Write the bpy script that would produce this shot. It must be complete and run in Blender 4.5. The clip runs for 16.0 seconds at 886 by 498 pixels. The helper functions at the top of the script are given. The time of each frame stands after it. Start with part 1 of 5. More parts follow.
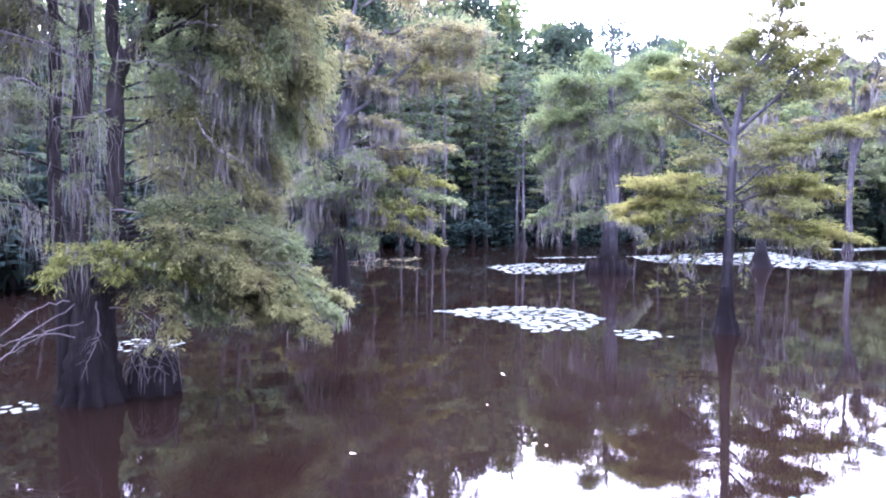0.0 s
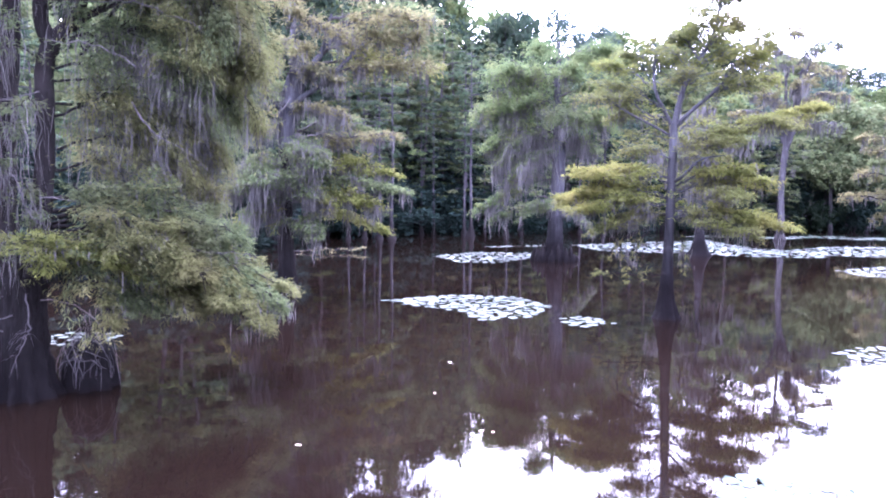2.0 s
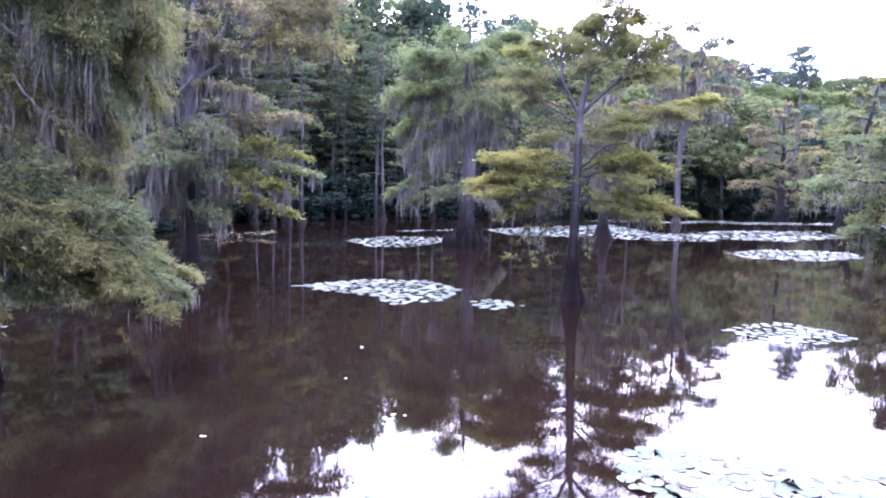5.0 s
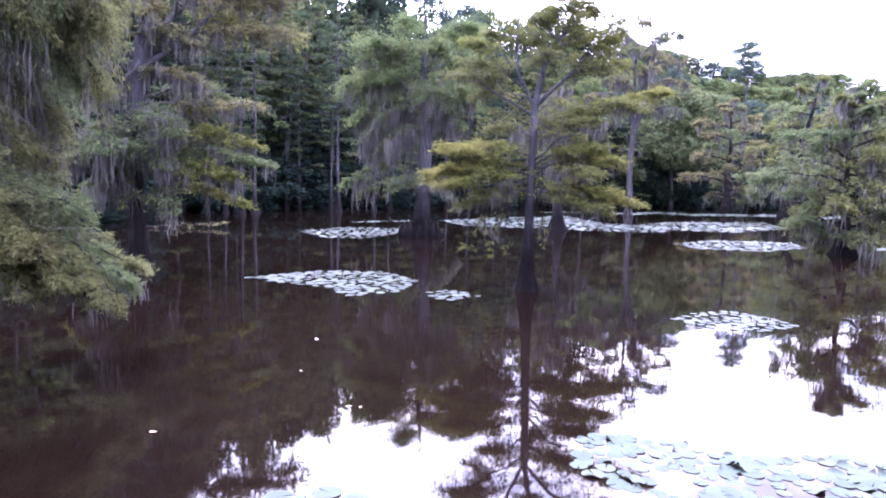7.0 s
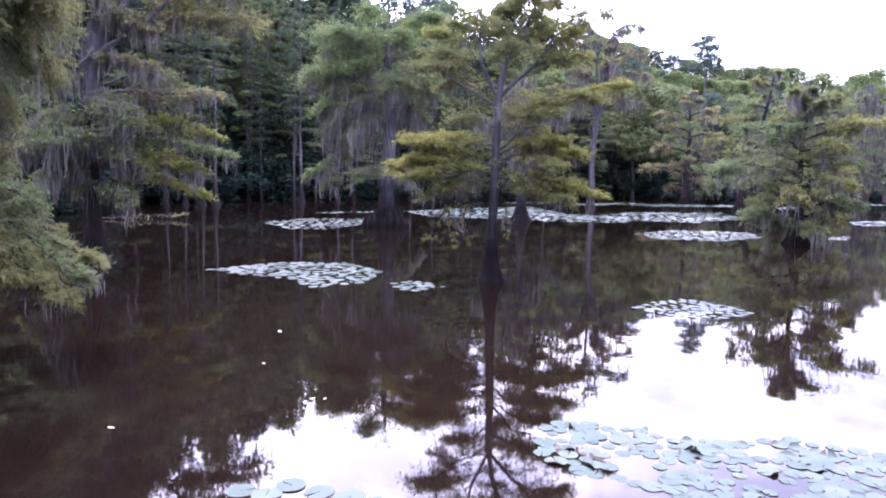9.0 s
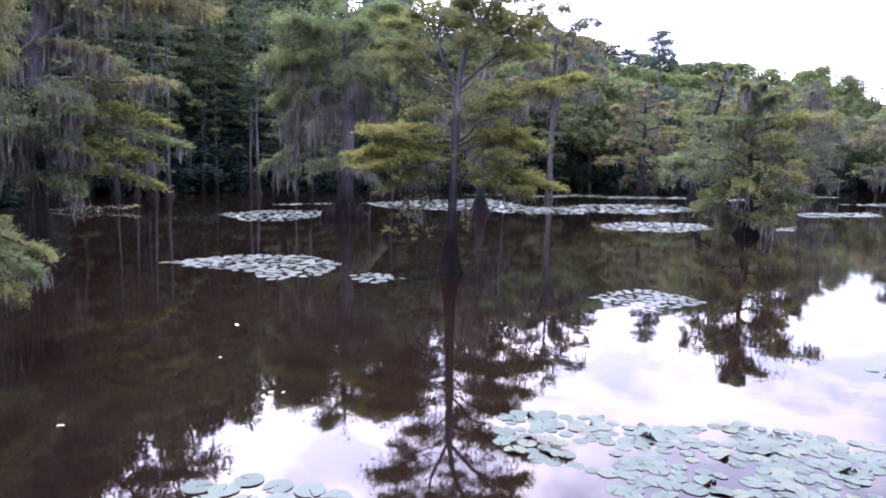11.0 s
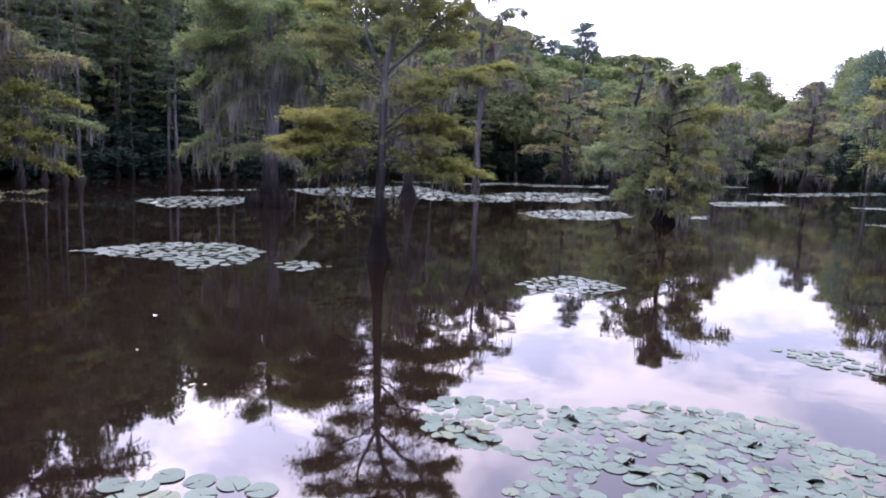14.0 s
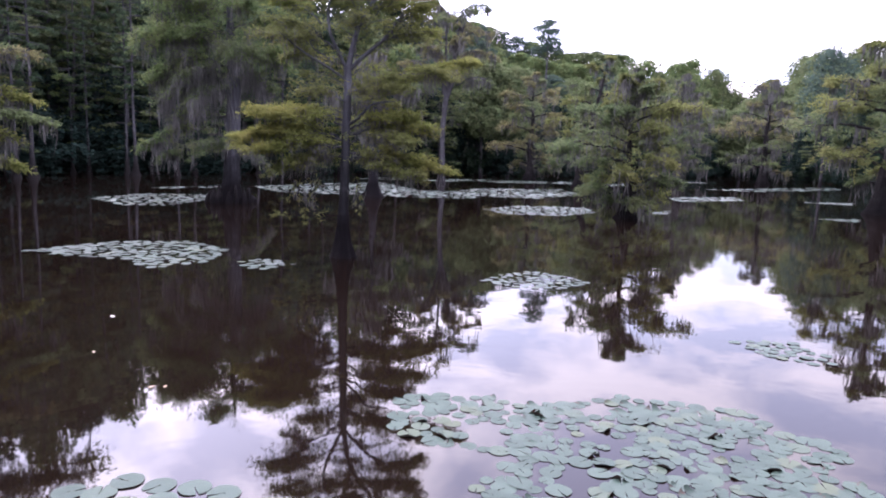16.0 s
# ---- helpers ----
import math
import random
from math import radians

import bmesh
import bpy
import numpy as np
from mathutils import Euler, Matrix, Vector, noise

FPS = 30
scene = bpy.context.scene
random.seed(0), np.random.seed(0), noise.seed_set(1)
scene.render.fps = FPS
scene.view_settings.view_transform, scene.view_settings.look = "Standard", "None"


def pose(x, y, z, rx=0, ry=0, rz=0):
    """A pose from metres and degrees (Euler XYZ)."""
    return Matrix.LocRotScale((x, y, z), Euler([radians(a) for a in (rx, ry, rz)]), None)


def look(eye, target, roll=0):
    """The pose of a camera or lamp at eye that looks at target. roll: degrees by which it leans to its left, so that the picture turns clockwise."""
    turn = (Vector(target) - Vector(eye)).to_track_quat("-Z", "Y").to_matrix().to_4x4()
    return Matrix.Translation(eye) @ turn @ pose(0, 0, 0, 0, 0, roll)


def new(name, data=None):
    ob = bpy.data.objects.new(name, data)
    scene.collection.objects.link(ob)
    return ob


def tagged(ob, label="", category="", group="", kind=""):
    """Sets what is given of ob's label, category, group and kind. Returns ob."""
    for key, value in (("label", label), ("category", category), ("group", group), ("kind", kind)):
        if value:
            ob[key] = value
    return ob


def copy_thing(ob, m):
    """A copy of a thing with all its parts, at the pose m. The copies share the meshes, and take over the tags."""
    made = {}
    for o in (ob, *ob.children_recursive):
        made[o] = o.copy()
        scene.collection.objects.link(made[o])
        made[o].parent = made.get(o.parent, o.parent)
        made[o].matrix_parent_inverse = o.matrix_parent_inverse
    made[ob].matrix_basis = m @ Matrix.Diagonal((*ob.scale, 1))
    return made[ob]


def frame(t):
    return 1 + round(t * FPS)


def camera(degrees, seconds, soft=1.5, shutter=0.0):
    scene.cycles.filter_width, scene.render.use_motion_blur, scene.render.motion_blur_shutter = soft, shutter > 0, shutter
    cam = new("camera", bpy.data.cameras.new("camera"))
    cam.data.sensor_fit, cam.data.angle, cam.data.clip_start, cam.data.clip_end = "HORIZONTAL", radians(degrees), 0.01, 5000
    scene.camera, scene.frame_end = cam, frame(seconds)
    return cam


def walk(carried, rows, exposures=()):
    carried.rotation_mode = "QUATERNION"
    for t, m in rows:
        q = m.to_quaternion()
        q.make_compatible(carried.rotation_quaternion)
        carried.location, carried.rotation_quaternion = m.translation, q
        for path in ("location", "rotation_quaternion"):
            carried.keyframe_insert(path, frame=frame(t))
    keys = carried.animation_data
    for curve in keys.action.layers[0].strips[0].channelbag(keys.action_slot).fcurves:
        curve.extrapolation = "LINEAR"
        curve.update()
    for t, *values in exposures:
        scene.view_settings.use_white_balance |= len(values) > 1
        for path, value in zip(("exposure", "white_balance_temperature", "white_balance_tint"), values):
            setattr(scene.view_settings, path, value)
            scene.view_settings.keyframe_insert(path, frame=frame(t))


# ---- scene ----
cam = camera(67.2, 16.0, soft=2.0)
# seconds, eye x y z, yaw, pitch, roll: a slow pan by hand from the landing
ROWS = [
    (0.0, 0.000, -0.000, 2.400, -0.00, -2.41, -0.30),
    (0.5, 0.002, 0.002, 2.401, -0.77, -2.55, -0.30),
    (1.0, 0.004, 0.006, 2.401, -2.04, -2.82, -0.34),
    (1.5, 0.006, 0.015, 2.400, -3.20, -3.06, -0.33),
    (2.0, 0.010, 0.023, 2.399, -4.47, -3.33, -0.39),
    (2.5, 0.015, 0.024, 2.399, -5.61, -3.56, -0.42),
    (3.0, 0.020, 0.019, 2.400, -6.88, -3.80, -0.44),
    (3.5, 0.020, 0.019, 2.400, -7.99, -3.99, -0.53),
    (4.0, 0.021, 0.028, 2.398, -9.32, -4.18, -0.62),
    (6.5, 0.030, 0.056, 2.392, -15.09, -5.18, -0.96),
    (7.0, 0.032, 0.055, 2.391, -15.75, -5.32, -1.01),
    (7.5, 0.034, 0.055, 2.391, -16.42, -5.50, -1.02),
    (8.0, 0.036, 0.056, 2.390, -17.28, -5.72, -1.05),
    (8.5, 0.038, 0.058, 2.389, -18.04, -5.89, -1.07),
    (9.0, 0.039, 0.056, 2.389, -18.80, -6.05, -1.07),
    (11.5, 0.041, 0.055, 2.387, -23.37, -6.90, -1.38),
    (12.0, 0.040, 0.056, 2.389, -24.56, -7.14, -1.51),
    (12.5, 0.042, 0.059, 2.389, -25.64, -7.34, -1.63),
    (13.0, 0.047, 0.065, 2.387, -26.79, -7.48, -1.75),
    (13.5, 0.049, 0.068, 2.385, -27.62, -7.53, -1.87),
    (14.0, 0.052, 0.072, 2.385, -28.41, -7.59, -1.95),
    (14.5, 0.057, 0.076, 2.386, -29.14, -7.66, -1.95),
    (15.0, 0.063, 0.081, 2.387, -29.91, -7.71, -1.94),
    (15.5, 0.068, 0.086, 2.387, -30.57, -7.77, -1.93),
    (16.0, 0.074, 0.091, 2.386, -31.38, -7.80, -1.90),
]
EXPOSURES = [(0, 2.48, 5220, 31), (4, 2.08, 5300, 31), (7, 1.63, 5400, 31), (9, 1.38, 5520, 27), (12, 1.0, 5740, 22), (16, 0.66, 5860, 20)]
walk(cam, [(t, pose(x, y, z, 90 + pitch, roll, yaw)) for t, x, y, z, yaw, pitch, roll in ROWS], EXPOSURES)

# ---- sky and sun ----
world = bpy.data.worlds.new("sky")
scene.world = world
world.use_nodes = True
wt = world.node_tree
wt.nodes.clear()


def wn(kind, **kw):
    n = wt.nodes.new(kind)
    for k, v in kw.items():
        n.inputs[k].default_value = v
    return n


SUN_AZ, SUN_EL = -8.0, 44.0      # degrees from +y towards +x, degrees up
sky = wt.nodes.new("ShaderNodeTexSky")
sky.sky_type, sky.sun_disc = "NISHITA", False
sky.sun_elevation, sky.sun_rotation = radians(SUN_EL), radians(SUN_AZ)
sky.dust_density = 2.0
tc = wt.nodes.new("ShaderNodeTexCoord")
sep = wt.nodes.new("ShaderNodeSeparateXYZ")
wt.links.new(tc.outputs["Generated"], sep.inputs[0])
lift = wt.nodes.new("ShaderNodeMath"); lift.operation = "MAXIMUM"; lift.inputs[1].default_value = 0.0
wt.links.new(sep.outputs["Z"], lift.inputs[0])
lift2 = wt.nodes.new("ShaderNodeMath"); lift2.operation = "ADD"; lift2.inputs[1].default_value = 0.16
wt.links.new(lift.outputs[0], lift2.inputs[0])
flat = wt.nodes.new("ShaderNodeCombineXYZ")
for axis in ("X", "Y"):
    dv = wt.nodes.new("ShaderNodeMath"); dv.operation = "DIVIDE"
    wt.links.new(sep.outputs[axis], dv.inputs[0])
    wt.links.new(lift2.outputs[0], dv.inputs[1])
    wt.links.new(dv.outputs[0], flat.inputs[axis])
clouds = wn("ShaderNodeTexNoise", Scale=2.3, Detail=8.0, Roughness=0.6, Distortion=0.5)
drift = wn("ShaderNodeMapping", Location=(0.0, 0.6, 0.0))
wt.links.new(flat.outputs[0], drift.inputs["Vector"])
wt.links.new(drift.outputs[0], clouds.inputs["Vector"])
cover = wt.nodes.new("ShaderNodeValToRGB")
cover.color_ramp.elements[0].position, cover.color_ramp.elements[1].position = 0.43, 0.60
wt.links.new(clouds.outputs["Fac"], cover.inputs["Fac"])
blue = wn("ShaderNodeBackground", Strength=0.10)
wt.links.new(sky.outputs[0], blue.inputs["Color"])
# thin high veil over the whole sky, thicker cloud banks in it
veil = wn("ShaderNodeBackground", Color=(0.86, 0.80, 0.99, 1), Strength=0.85)
bank = wn("ShaderNodeBackground", Color=(1.03, 0.92, 0.97, 1), Strength=0.9)
# an overcast sky grows brighter towards the zenith
rise = wt.nodes.new("ShaderNodeMath"); rise.operation = "MULTIPLY_ADD"
rise.inputs[1].default_value, rise.inputs[2].default_value = 1.5, 0.62
wt.links.new(lift.outputs[0], rise.inputs[0])
# and the cloud glows where the sun stands behind it
toward = wt.nodes.new("ShaderNodeVectorMath"); toward.operation = "DOT_PRODUCT"
toward.inputs[1].default_value = (math.sin(radians(SUN_AZ)) * math.cos(radians(SUN_EL)), math.cos(radians(SUN_AZ)) * math.cos(radians(SUN_EL)), math.sin(radians(SUN_EL)))
wt.links.new(tc.outputs["Generated"], toward.inputs[0])
near_sun = wt.nodes.new("ShaderNodeMath"); near_sun.operation = "MAXIMUM"; near_sun.inputs[1].default_value = 0.0
wt.links.new(toward.outputs["Value"], near_sun.inputs[0])
glow = wt.nodes.new("ShaderNodeMath"); glow.operation = "POWER"; glow.inputs[1].default_value = 5.0
wt.links.new(near_sun.outputs[0], glow.inputs[0])
glow2 = wt.nodes.new("ShaderNodeMath"); glow2.operation = "MULTIPLY_ADD"; glow2.inputs[1].default_value = 2.9
wt.links.new(glow.outputs[0], glow2.inputs[0]); wt.links.new(rise.outputs[0], glow2.inputs[2])
for shade, power in ((veil, 1.3), (bank, 2.4)):
    mul = wt.nodes.new("ShaderNodeMath"); mul.operation = "MULTIPLY"; mul.inputs[1].default_value = power
    wt.links.new(glow2.outputs[0], mul.inputs[0])
    wt.links.new(mul.outputs[0], shade.inputs["Strength"])
both = wt.nodes.new("ShaderNodeAddShader")
wt.links.new(blue.outputs[0], both.inputs[0]); wt.links.new(veil.outputs[0], both.inputs[1])
blend = wt.nodes.new("ShaderNodeMixShader")
wt.links.new(cover.outputs["Color"], blend.inputs["Fac"])
wt.links.new(both.outputs[0], blend.inputs[1]); wt.links.new(bank.outputs[0], blend.inputs[2])
wout = wt.nodes.new("ShaderNodeOutputWorld")
wt.links.new(blend.outputs[0], wout.inputs["Surface"])

sun = new("sun", bpy.data.lights.new("sun", "SUN"))
sun.data.energy, sun.data.angle, sun.data.color = 0.6, radians(20), (1.0, 0.96, 0.92)
sa, se = radians(SUN_AZ), radians(SUN_EL)
sun.matrix_world = look((math.sin(sa) * math.cos(se) * 50, math.cos(sa) * math.cos(se) * 50, math.sin(se) * 50), (0, 0, 0))


# ---- materials ----
def material(name):
    m = bpy.data.materials.new(name)
    m.use_nodes = True
    nt = m.node_tree
    return m, nt, nt.nodes["Principled BSDF"]


def node(nt, kind, **kw):
    n = nt.nodes.new(kind)
    for k, v in kw.items():
        n.inputs[k].default_value = v
    return n


def ramp(nt, fac, stops):
    r = nt.nodes.new("ShaderNodeValToRGB")
    e = r.color_ramp.elements
    while len(e) < len(stops):
        e.new(0.5)
    for el, (pos, col) in zip(e, stops):
        el.position, el.color = pos, (*col, 1)
    nt.links.new(fac, r.inputs["Fac"])
    return r.outputs["Color"]


def mixed(nt, fac, a, b, mode="MIX"):
    m = nt.nodes.new("ShaderNodeMix")
    m.data_type, m.blend_type = "RGBA", mode
    for sock, val in ((m.inputs[0], fac), (m.inputs[6], a), (m.inputs[7], b)):
        if isinstance(val, (int, float)):
            sock.default_value = val
        elif isinstance(val, tuple):
            sock.default_value = (*val, 1)
        else:
            nt.links.new(val, sock)
    return m.outputs[2]


def leaf_material(name, dark, mid, light, dry, through_light=0.5):
    """Foliage: every leaf its own tone, patches of drier leaves, light passing through."""
    m, nt, b = material(name)
    geo = nt.nodes.new("ShaderNodeNewGeometry")
    each = ramp(nt, geo.outputs["Random Per Island"], [(0.0, dark), (0.5, mid), (1.0, light)])
    tc = nt.nodes.new("ShaderNodeTexCoord")
    n = node(nt, "ShaderNodeTexNoise", Scale=0.9, Detail=3.0)
    nt.links.new(tc.outputs["Object"], n.inputs["Vector"])
    patch = ramp(nt, n.outputs["Fac"], [(0.48, (0, 0, 0)), (0.68, (0.75, 0.75, 0.75))])
    col = mixed(nt, patch, each, dry)
    n2 = node(nt, "ShaderNodeTexNoise", Scale=0.25, Detail=2.0)
    nt.links.new(tc.outputs["Object"], n2.inputs["Vector"])
    tone = ramp(nt, n2.outputs["Fac"], [(0.3, (0.75, 0.8, 0.78)), (0.7, (1.15, 1.12, 1.05))])
    col = mixed(nt, 1.0, col, tone, "MULTIPLY")
    nt.links.new(col, b.inputs["Base Color"])
    b.inputs["Roughness"].default_value = 0.75
    b.inputs["Specular IOR Level"].default_value = 0.04
    t = nt.nodes.new("ShaderNodeBsdfTranslucent")
    nt.links.new(col, t.inputs["Color"])
    mx = nt.nodes.new("ShaderNodeMixShader")
    mx.inputs["Fac"].default_value = through_light
    nt.links.new(b.outputs[0], mx.inputs[1]); nt.links.new(t.outputs[0], mx.inputs[2])
    nt.links.new(mx.outputs[0], nt.nodes["Material Output"].inputs["Surface"])
    return m


LEAF_GREEN = leaf_material("leaf_green", (0.070, 0.102, 0.046), (0.106, 0.150, 0.066), (0.150, 0.196, 0.084), (0.160, 0.172, 0.072))
LEAF_FEATHER = leaf_material("leaf_feather", (0.088, 0.098, 0.042), (0.134, 0.145, 0.062), (0.178, 0.188, 0.082), (0.172, 0.168, 0.078))
LEAF_YELLOW = leaf_material("leaf_yellow", (0.100, 0.116, 0.035), (0.156, 0.174, 0.052), (0.212, 0.226, 0.075), (0.194, 0.180, 0.062))
LEAF_GOLD = leaf_material("leaf_olive_gold", (0.092, 0.106, 0.040), (0.140, 0.156, 0.058), (0.186, 0.200, 0.078), (0.170, 0.164, 0.068))
LEAF_RUST = leaf_material("leaf_rust", (0.120, 0.114, 0.058), (0.176, 0.168, 0.084), (0.226, 0.216, 0.112), (0.165, 0.166, 0.094))
# dark green, darkened further to carry the shade deep in the woods
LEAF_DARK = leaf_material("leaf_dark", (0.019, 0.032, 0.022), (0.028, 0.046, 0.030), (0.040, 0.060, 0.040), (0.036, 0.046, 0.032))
LEAF_SHORE = leaf_material("leaf_shore", (0.040, 0.064, 0.038), (0.060, 0.094, 0.054), (0.086, 0.124, 0.070), (0.092, 0.108, 0.058))
# the dim hollow under the woods, put into the leaf colour as shade
LEAF_SHADED = leaf_material("leaf_shaded", (0.011, 0.024, 0.022), (0.020, 0.036, 0.031), (0.030, 0.050, 0.044), (0.025, 0.036, 0.031), 0.3)
LEAF_OLIVE = leaf_material("leaf_olive", (0.074, 0.096, 0.050), (0.110, 0.144, 0.068), (0.146, 0.180, 0.088), (0.148, 0.156, 0.084))
LEAF_PINE = leaf_material("leaf_pine", (0.038, 0.063, 0.054), (0.059, 0.091, 0.075), (0.089, 0.124, 0.104), (0.070, 0.086, 0.061))


def fibre_material(name, dark, light, rough=0.9):
    m, nt, b = material(name)
    geo = nt.nodes.new("ShaderNodeNewGeometry")
    each = ramp(nt, geo.outputs["Random Per Island"], [(0.0, dark), (1.0, light)])
    tc = nt.nodes.new("ShaderNodeTexCoord")
    n = node(nt, "ShaderNodeTexNoise", Scale=2.5, Detail=4.0)
    nt.links.new(tc.outputs["Object"], n.inputs["Vector"])
    tone = ramp(nt, n.outputs["Fac"], [(0.3, (0.75, 0.76, 0.75)), (0.7, (1.1, 1.1, 1.1))])
    nt.links.new(mixed(nt, 1.0, each, tone, "MULTIPLY"), b.inputs["Base Color"])
    b.inputs["Roughness"].default_value = rough
    b.inputs["Specular IOR Level"].default_value = 0.15
    return m


MOSS = fibre_material("spanish_moss", (0.072, 0.072, 0.068), (0.142, 0.141, 0.136))


def bark_material(name, dark, light, foot_tone, line=1.2, grain=7.0):
    """Stringy bark with long vertical ridges, lichen, and a darker tone towards the foot."""
    m, nt, b = material(name)
    tc = nt.nodes.new("ShaderNodeTexCoord")
    mp = node(nt, "ShaderNodeMapping", Scale=(1, 1, 0.09))
    nt.links.new(tc.outputs["Object"], mp.inputs["Vector"])
    n = node(nt, "ShaderNodeTexNoise", Scale=grain * 2.2, Detail=6.0, Roughness=0.65)
    nt.links.new(mp.outputs[0], n.inputs["Vector"])
    col = ramp(nt, n.outputs["Fac"], [(0.32, dark), (0.68, light)])
    n2 = node(nt, "ShaderNodeTexNoise", Scale=2.2, Detail=4.0)
    nt.links.new(tc.outputs["Object"], n2.inputs["Vector"])
    lichen = ramp(nt, n2.outputs["Fac"], [(0.55, (0, 0, 0)), (0.72, (0.6, 0.6, 0.6))])
    col = mixed(nt, lichen, col, tuple(min(1.0, 1.7 * c) for c in light))
    sp = nt.nodes.new("ShaderNodeSeparateXYZ")
    nt.links.new(tc.outputs["Object"], sp.inputs[0])
    wob = nt.nodes.new("ShaderNodeMath"); wob.operation = "MULTIPLY_ADD"
    nt.links.new(n2.outputs["Fac"], wob.inputs[0]); wob.inputs[1].default_value = 0.9
    nt.links.new(sp.outputs["Z"], wob.inputs[2])
    sc = nt.nodes.new("ShaderNodeMath"); sc.operation = "DIVIDE"; sc.inputs[1].default_value = line * 1.6
    nt.links.new(wob.outputs[0], sc.inputs[0])
    foot_mask = ramp(nt, sc.outputs[0], [(0.3, (1, 1, 1)), (1.0, (0, 0, 0))])
    col = mixed(nt, foot_mask, col, foot_tone)
    nt.links.new(col, b.inputs["Base Color"])
    b.inputs["Roughness"].default_value = 0.95
    b.inputs["Specular IOR Level"].default_value = 0.08
    bp = node(nt, "ShaderNodeBump", Strength=0.7, Distance=0.03)
    nt.links.new(n.outputs["Fac"], bp.inputs["Height"])
    nt.links.new(bp.outputs[0], b.inputs["Normal"])
    return m


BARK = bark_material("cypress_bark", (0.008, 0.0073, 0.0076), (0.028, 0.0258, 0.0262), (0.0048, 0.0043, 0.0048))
BARK_GREY = bark_material("grey_bark", (0.030, 0.029, 0.029), (0.090, 0.087, 0.085), (0.018, 0.016, 0.016))
BARK_MID = bark_material("weathered_bark", (0.028, 0.029, 0.033), (0.086, 0.089, 0.100), (0.0055, 0.0048, 0.0056), line=2.4)
BARK_FAR = bark_material("far_bark", (0.024, 0.024, 0.026), (0.070, 0.070, 0.076), (0.016, 0.015, 0.016), line=1.0, grain=3.0)
BARK_PALE = bark_material("pale_bark", (0.028, 0.028, 0.031), (0.076, 0.076, 0.082), (0.012, 0.011, 0.011), line=2.6, grain=4.0)
DEADWOOD = bark_material("dead_wood", (0.056, 0.053, 0.055), (0.120, 0.116, 0.120), (0.045, 0.041, 0.044), line=0.05, grain=20.0)


def water_material():
    """Brown, clouded lake water with an almost still surface."""
    m, nt, b = material("lake_water")
    tc = nt.nodes.new("ShaderNodeTexCoord")
    n = node(nt, "ShaderNodeTexNoise", Scale=0.12, Detail=3.0)
    nt.links.new(tc.outputs["Object"], n.inputs["Vector"])
    silt = ramp(nt, n.outputs["Fac"], [(0.3, (0.0040, 0.0025, 0.0018)), (0.7, (0.0066, 0.0041, 0.0030))])
    nt.links.new(silt, b.inputs["Base Color"])
    b.inputs["Roughness"].default_value = 0.022
    b.inputs["IOR"].default_value = 1.333
    w1 = node(nt, "ShaderNodeTexNoise", Scale=1.7, Detail=2.0, Distortion=0.4)
    w2 = node(nt, "ShaderNodeTexNoise", Scale=9.0, Detail=2.0)
    nt.links.new(tc.outputs["Object"], w1.inputs["Vector"]); nt.links.new(tc.outputs["Object"], w2.inputs["Vector"])
    b1 = node(nt, "ShaderNodeBump", Strength=0.03, Distance=0.05)
    b2 = node(nt, "ShaderNodeBump", Strength=0.015, Distance=0.012)
    nt.links.new(w1.outputs["Fac"], b1.inputs["Height"])
    nt.links.new(w2.outputs["Fac"], b2.inputs["Height"])
    nt.links.new(b1.outputs[0], b2.inputs["Normal"])
    nt.links.new(b2.outputs[0], b.inputs["Normal"])
    return m


WATER = water_material()


def soil_material():
    m, nt, b = material("leaf_litter")
    tc = nt.nodes.new("ShaderNodeTexCoord")
    n = node(nt, "ShaderNodeTexNoise", Scale=1.5, Detail=8.0, Roughness=0.7)
    nt.links.new(tc.outputs["Object"], n.inputs["Vector"])
    col = ramp(nt, n.outputs["Fac"], [(0.3, (0.010, 0.009, 0.006)), (0.55, (0.022, 0.02, 0.012)), (0.75, (0.03, 0.038, 0.018))])
    nt.links.new(col, b.inputs["Base Color"])
    b.inputs["Roughness"].default_value = 1.0
    b.inputs["Specular IOR Level"].default_value = 0.05
    bp = node(nt, "ShaderNodeBump", Strength=0.8, Distance=0.1)
    nt.links.new(n.outputs["Fac"], bp.inputs["Height"])
    nt.links.new(bp.outputs[0], b.inputs["Normal"])
    return m


SOIL = soil_material()


def pad_material(name, low, high, blot, rough):
    m, nt, b = material(name)
    oi = nt.nodes.new("ShaderNodeObjectInfo")
    geo = nt.nodes.new("ShaderNodeNewGeometry")
    add = nt.nodes.new("ShaderNodeMath"); add.operation = "ADD"
    nt.links.new(oi.outputs["Random"], add.inputs[0]); nt.links.new(geo.outputs["Random Per Island"], add.inputs[1])
    fr = nt.nodes.new("ShaderNodeMath"); fr.operation = "FRACT"
    nt.links.new(add.outputs[0], fr.inputs[0])
    col = ramp(nt, fr.outputs[0], [(0.0, low), (0.85, high), (1.0, blot)])
    tc = nt.nodes.new("ShaderNodeTexCoord")
    n = node(nt, "ShaderNodeTexNoise", Scale=9.0, Detail=4.0)
    nt.links.new(tc.outputs["Object"], n.inputs["Vector"])
    mk = ramp(nt, n.outputs["Fac"], [(0.58, (0, 0, 0)), (0.75, (0.5, 0.5, 0.5))])
    nt.links.new(mixed(nt, mk, col, blot), b.inputs["Base Color"])
    b.inputs["Roughness"].default_value = rough
    b.inputs["Specular IOR Level"].default_value = 0.14
    bp = node(nt, "ShaderNodeBump", Strength=0.25, Distance=0.01)
    nt.links.new(n.outputs["Fac"], bp.inputs["Height"])
    nt.links.new(bp.outputs[0], b.inputs["Normal"])
    return m


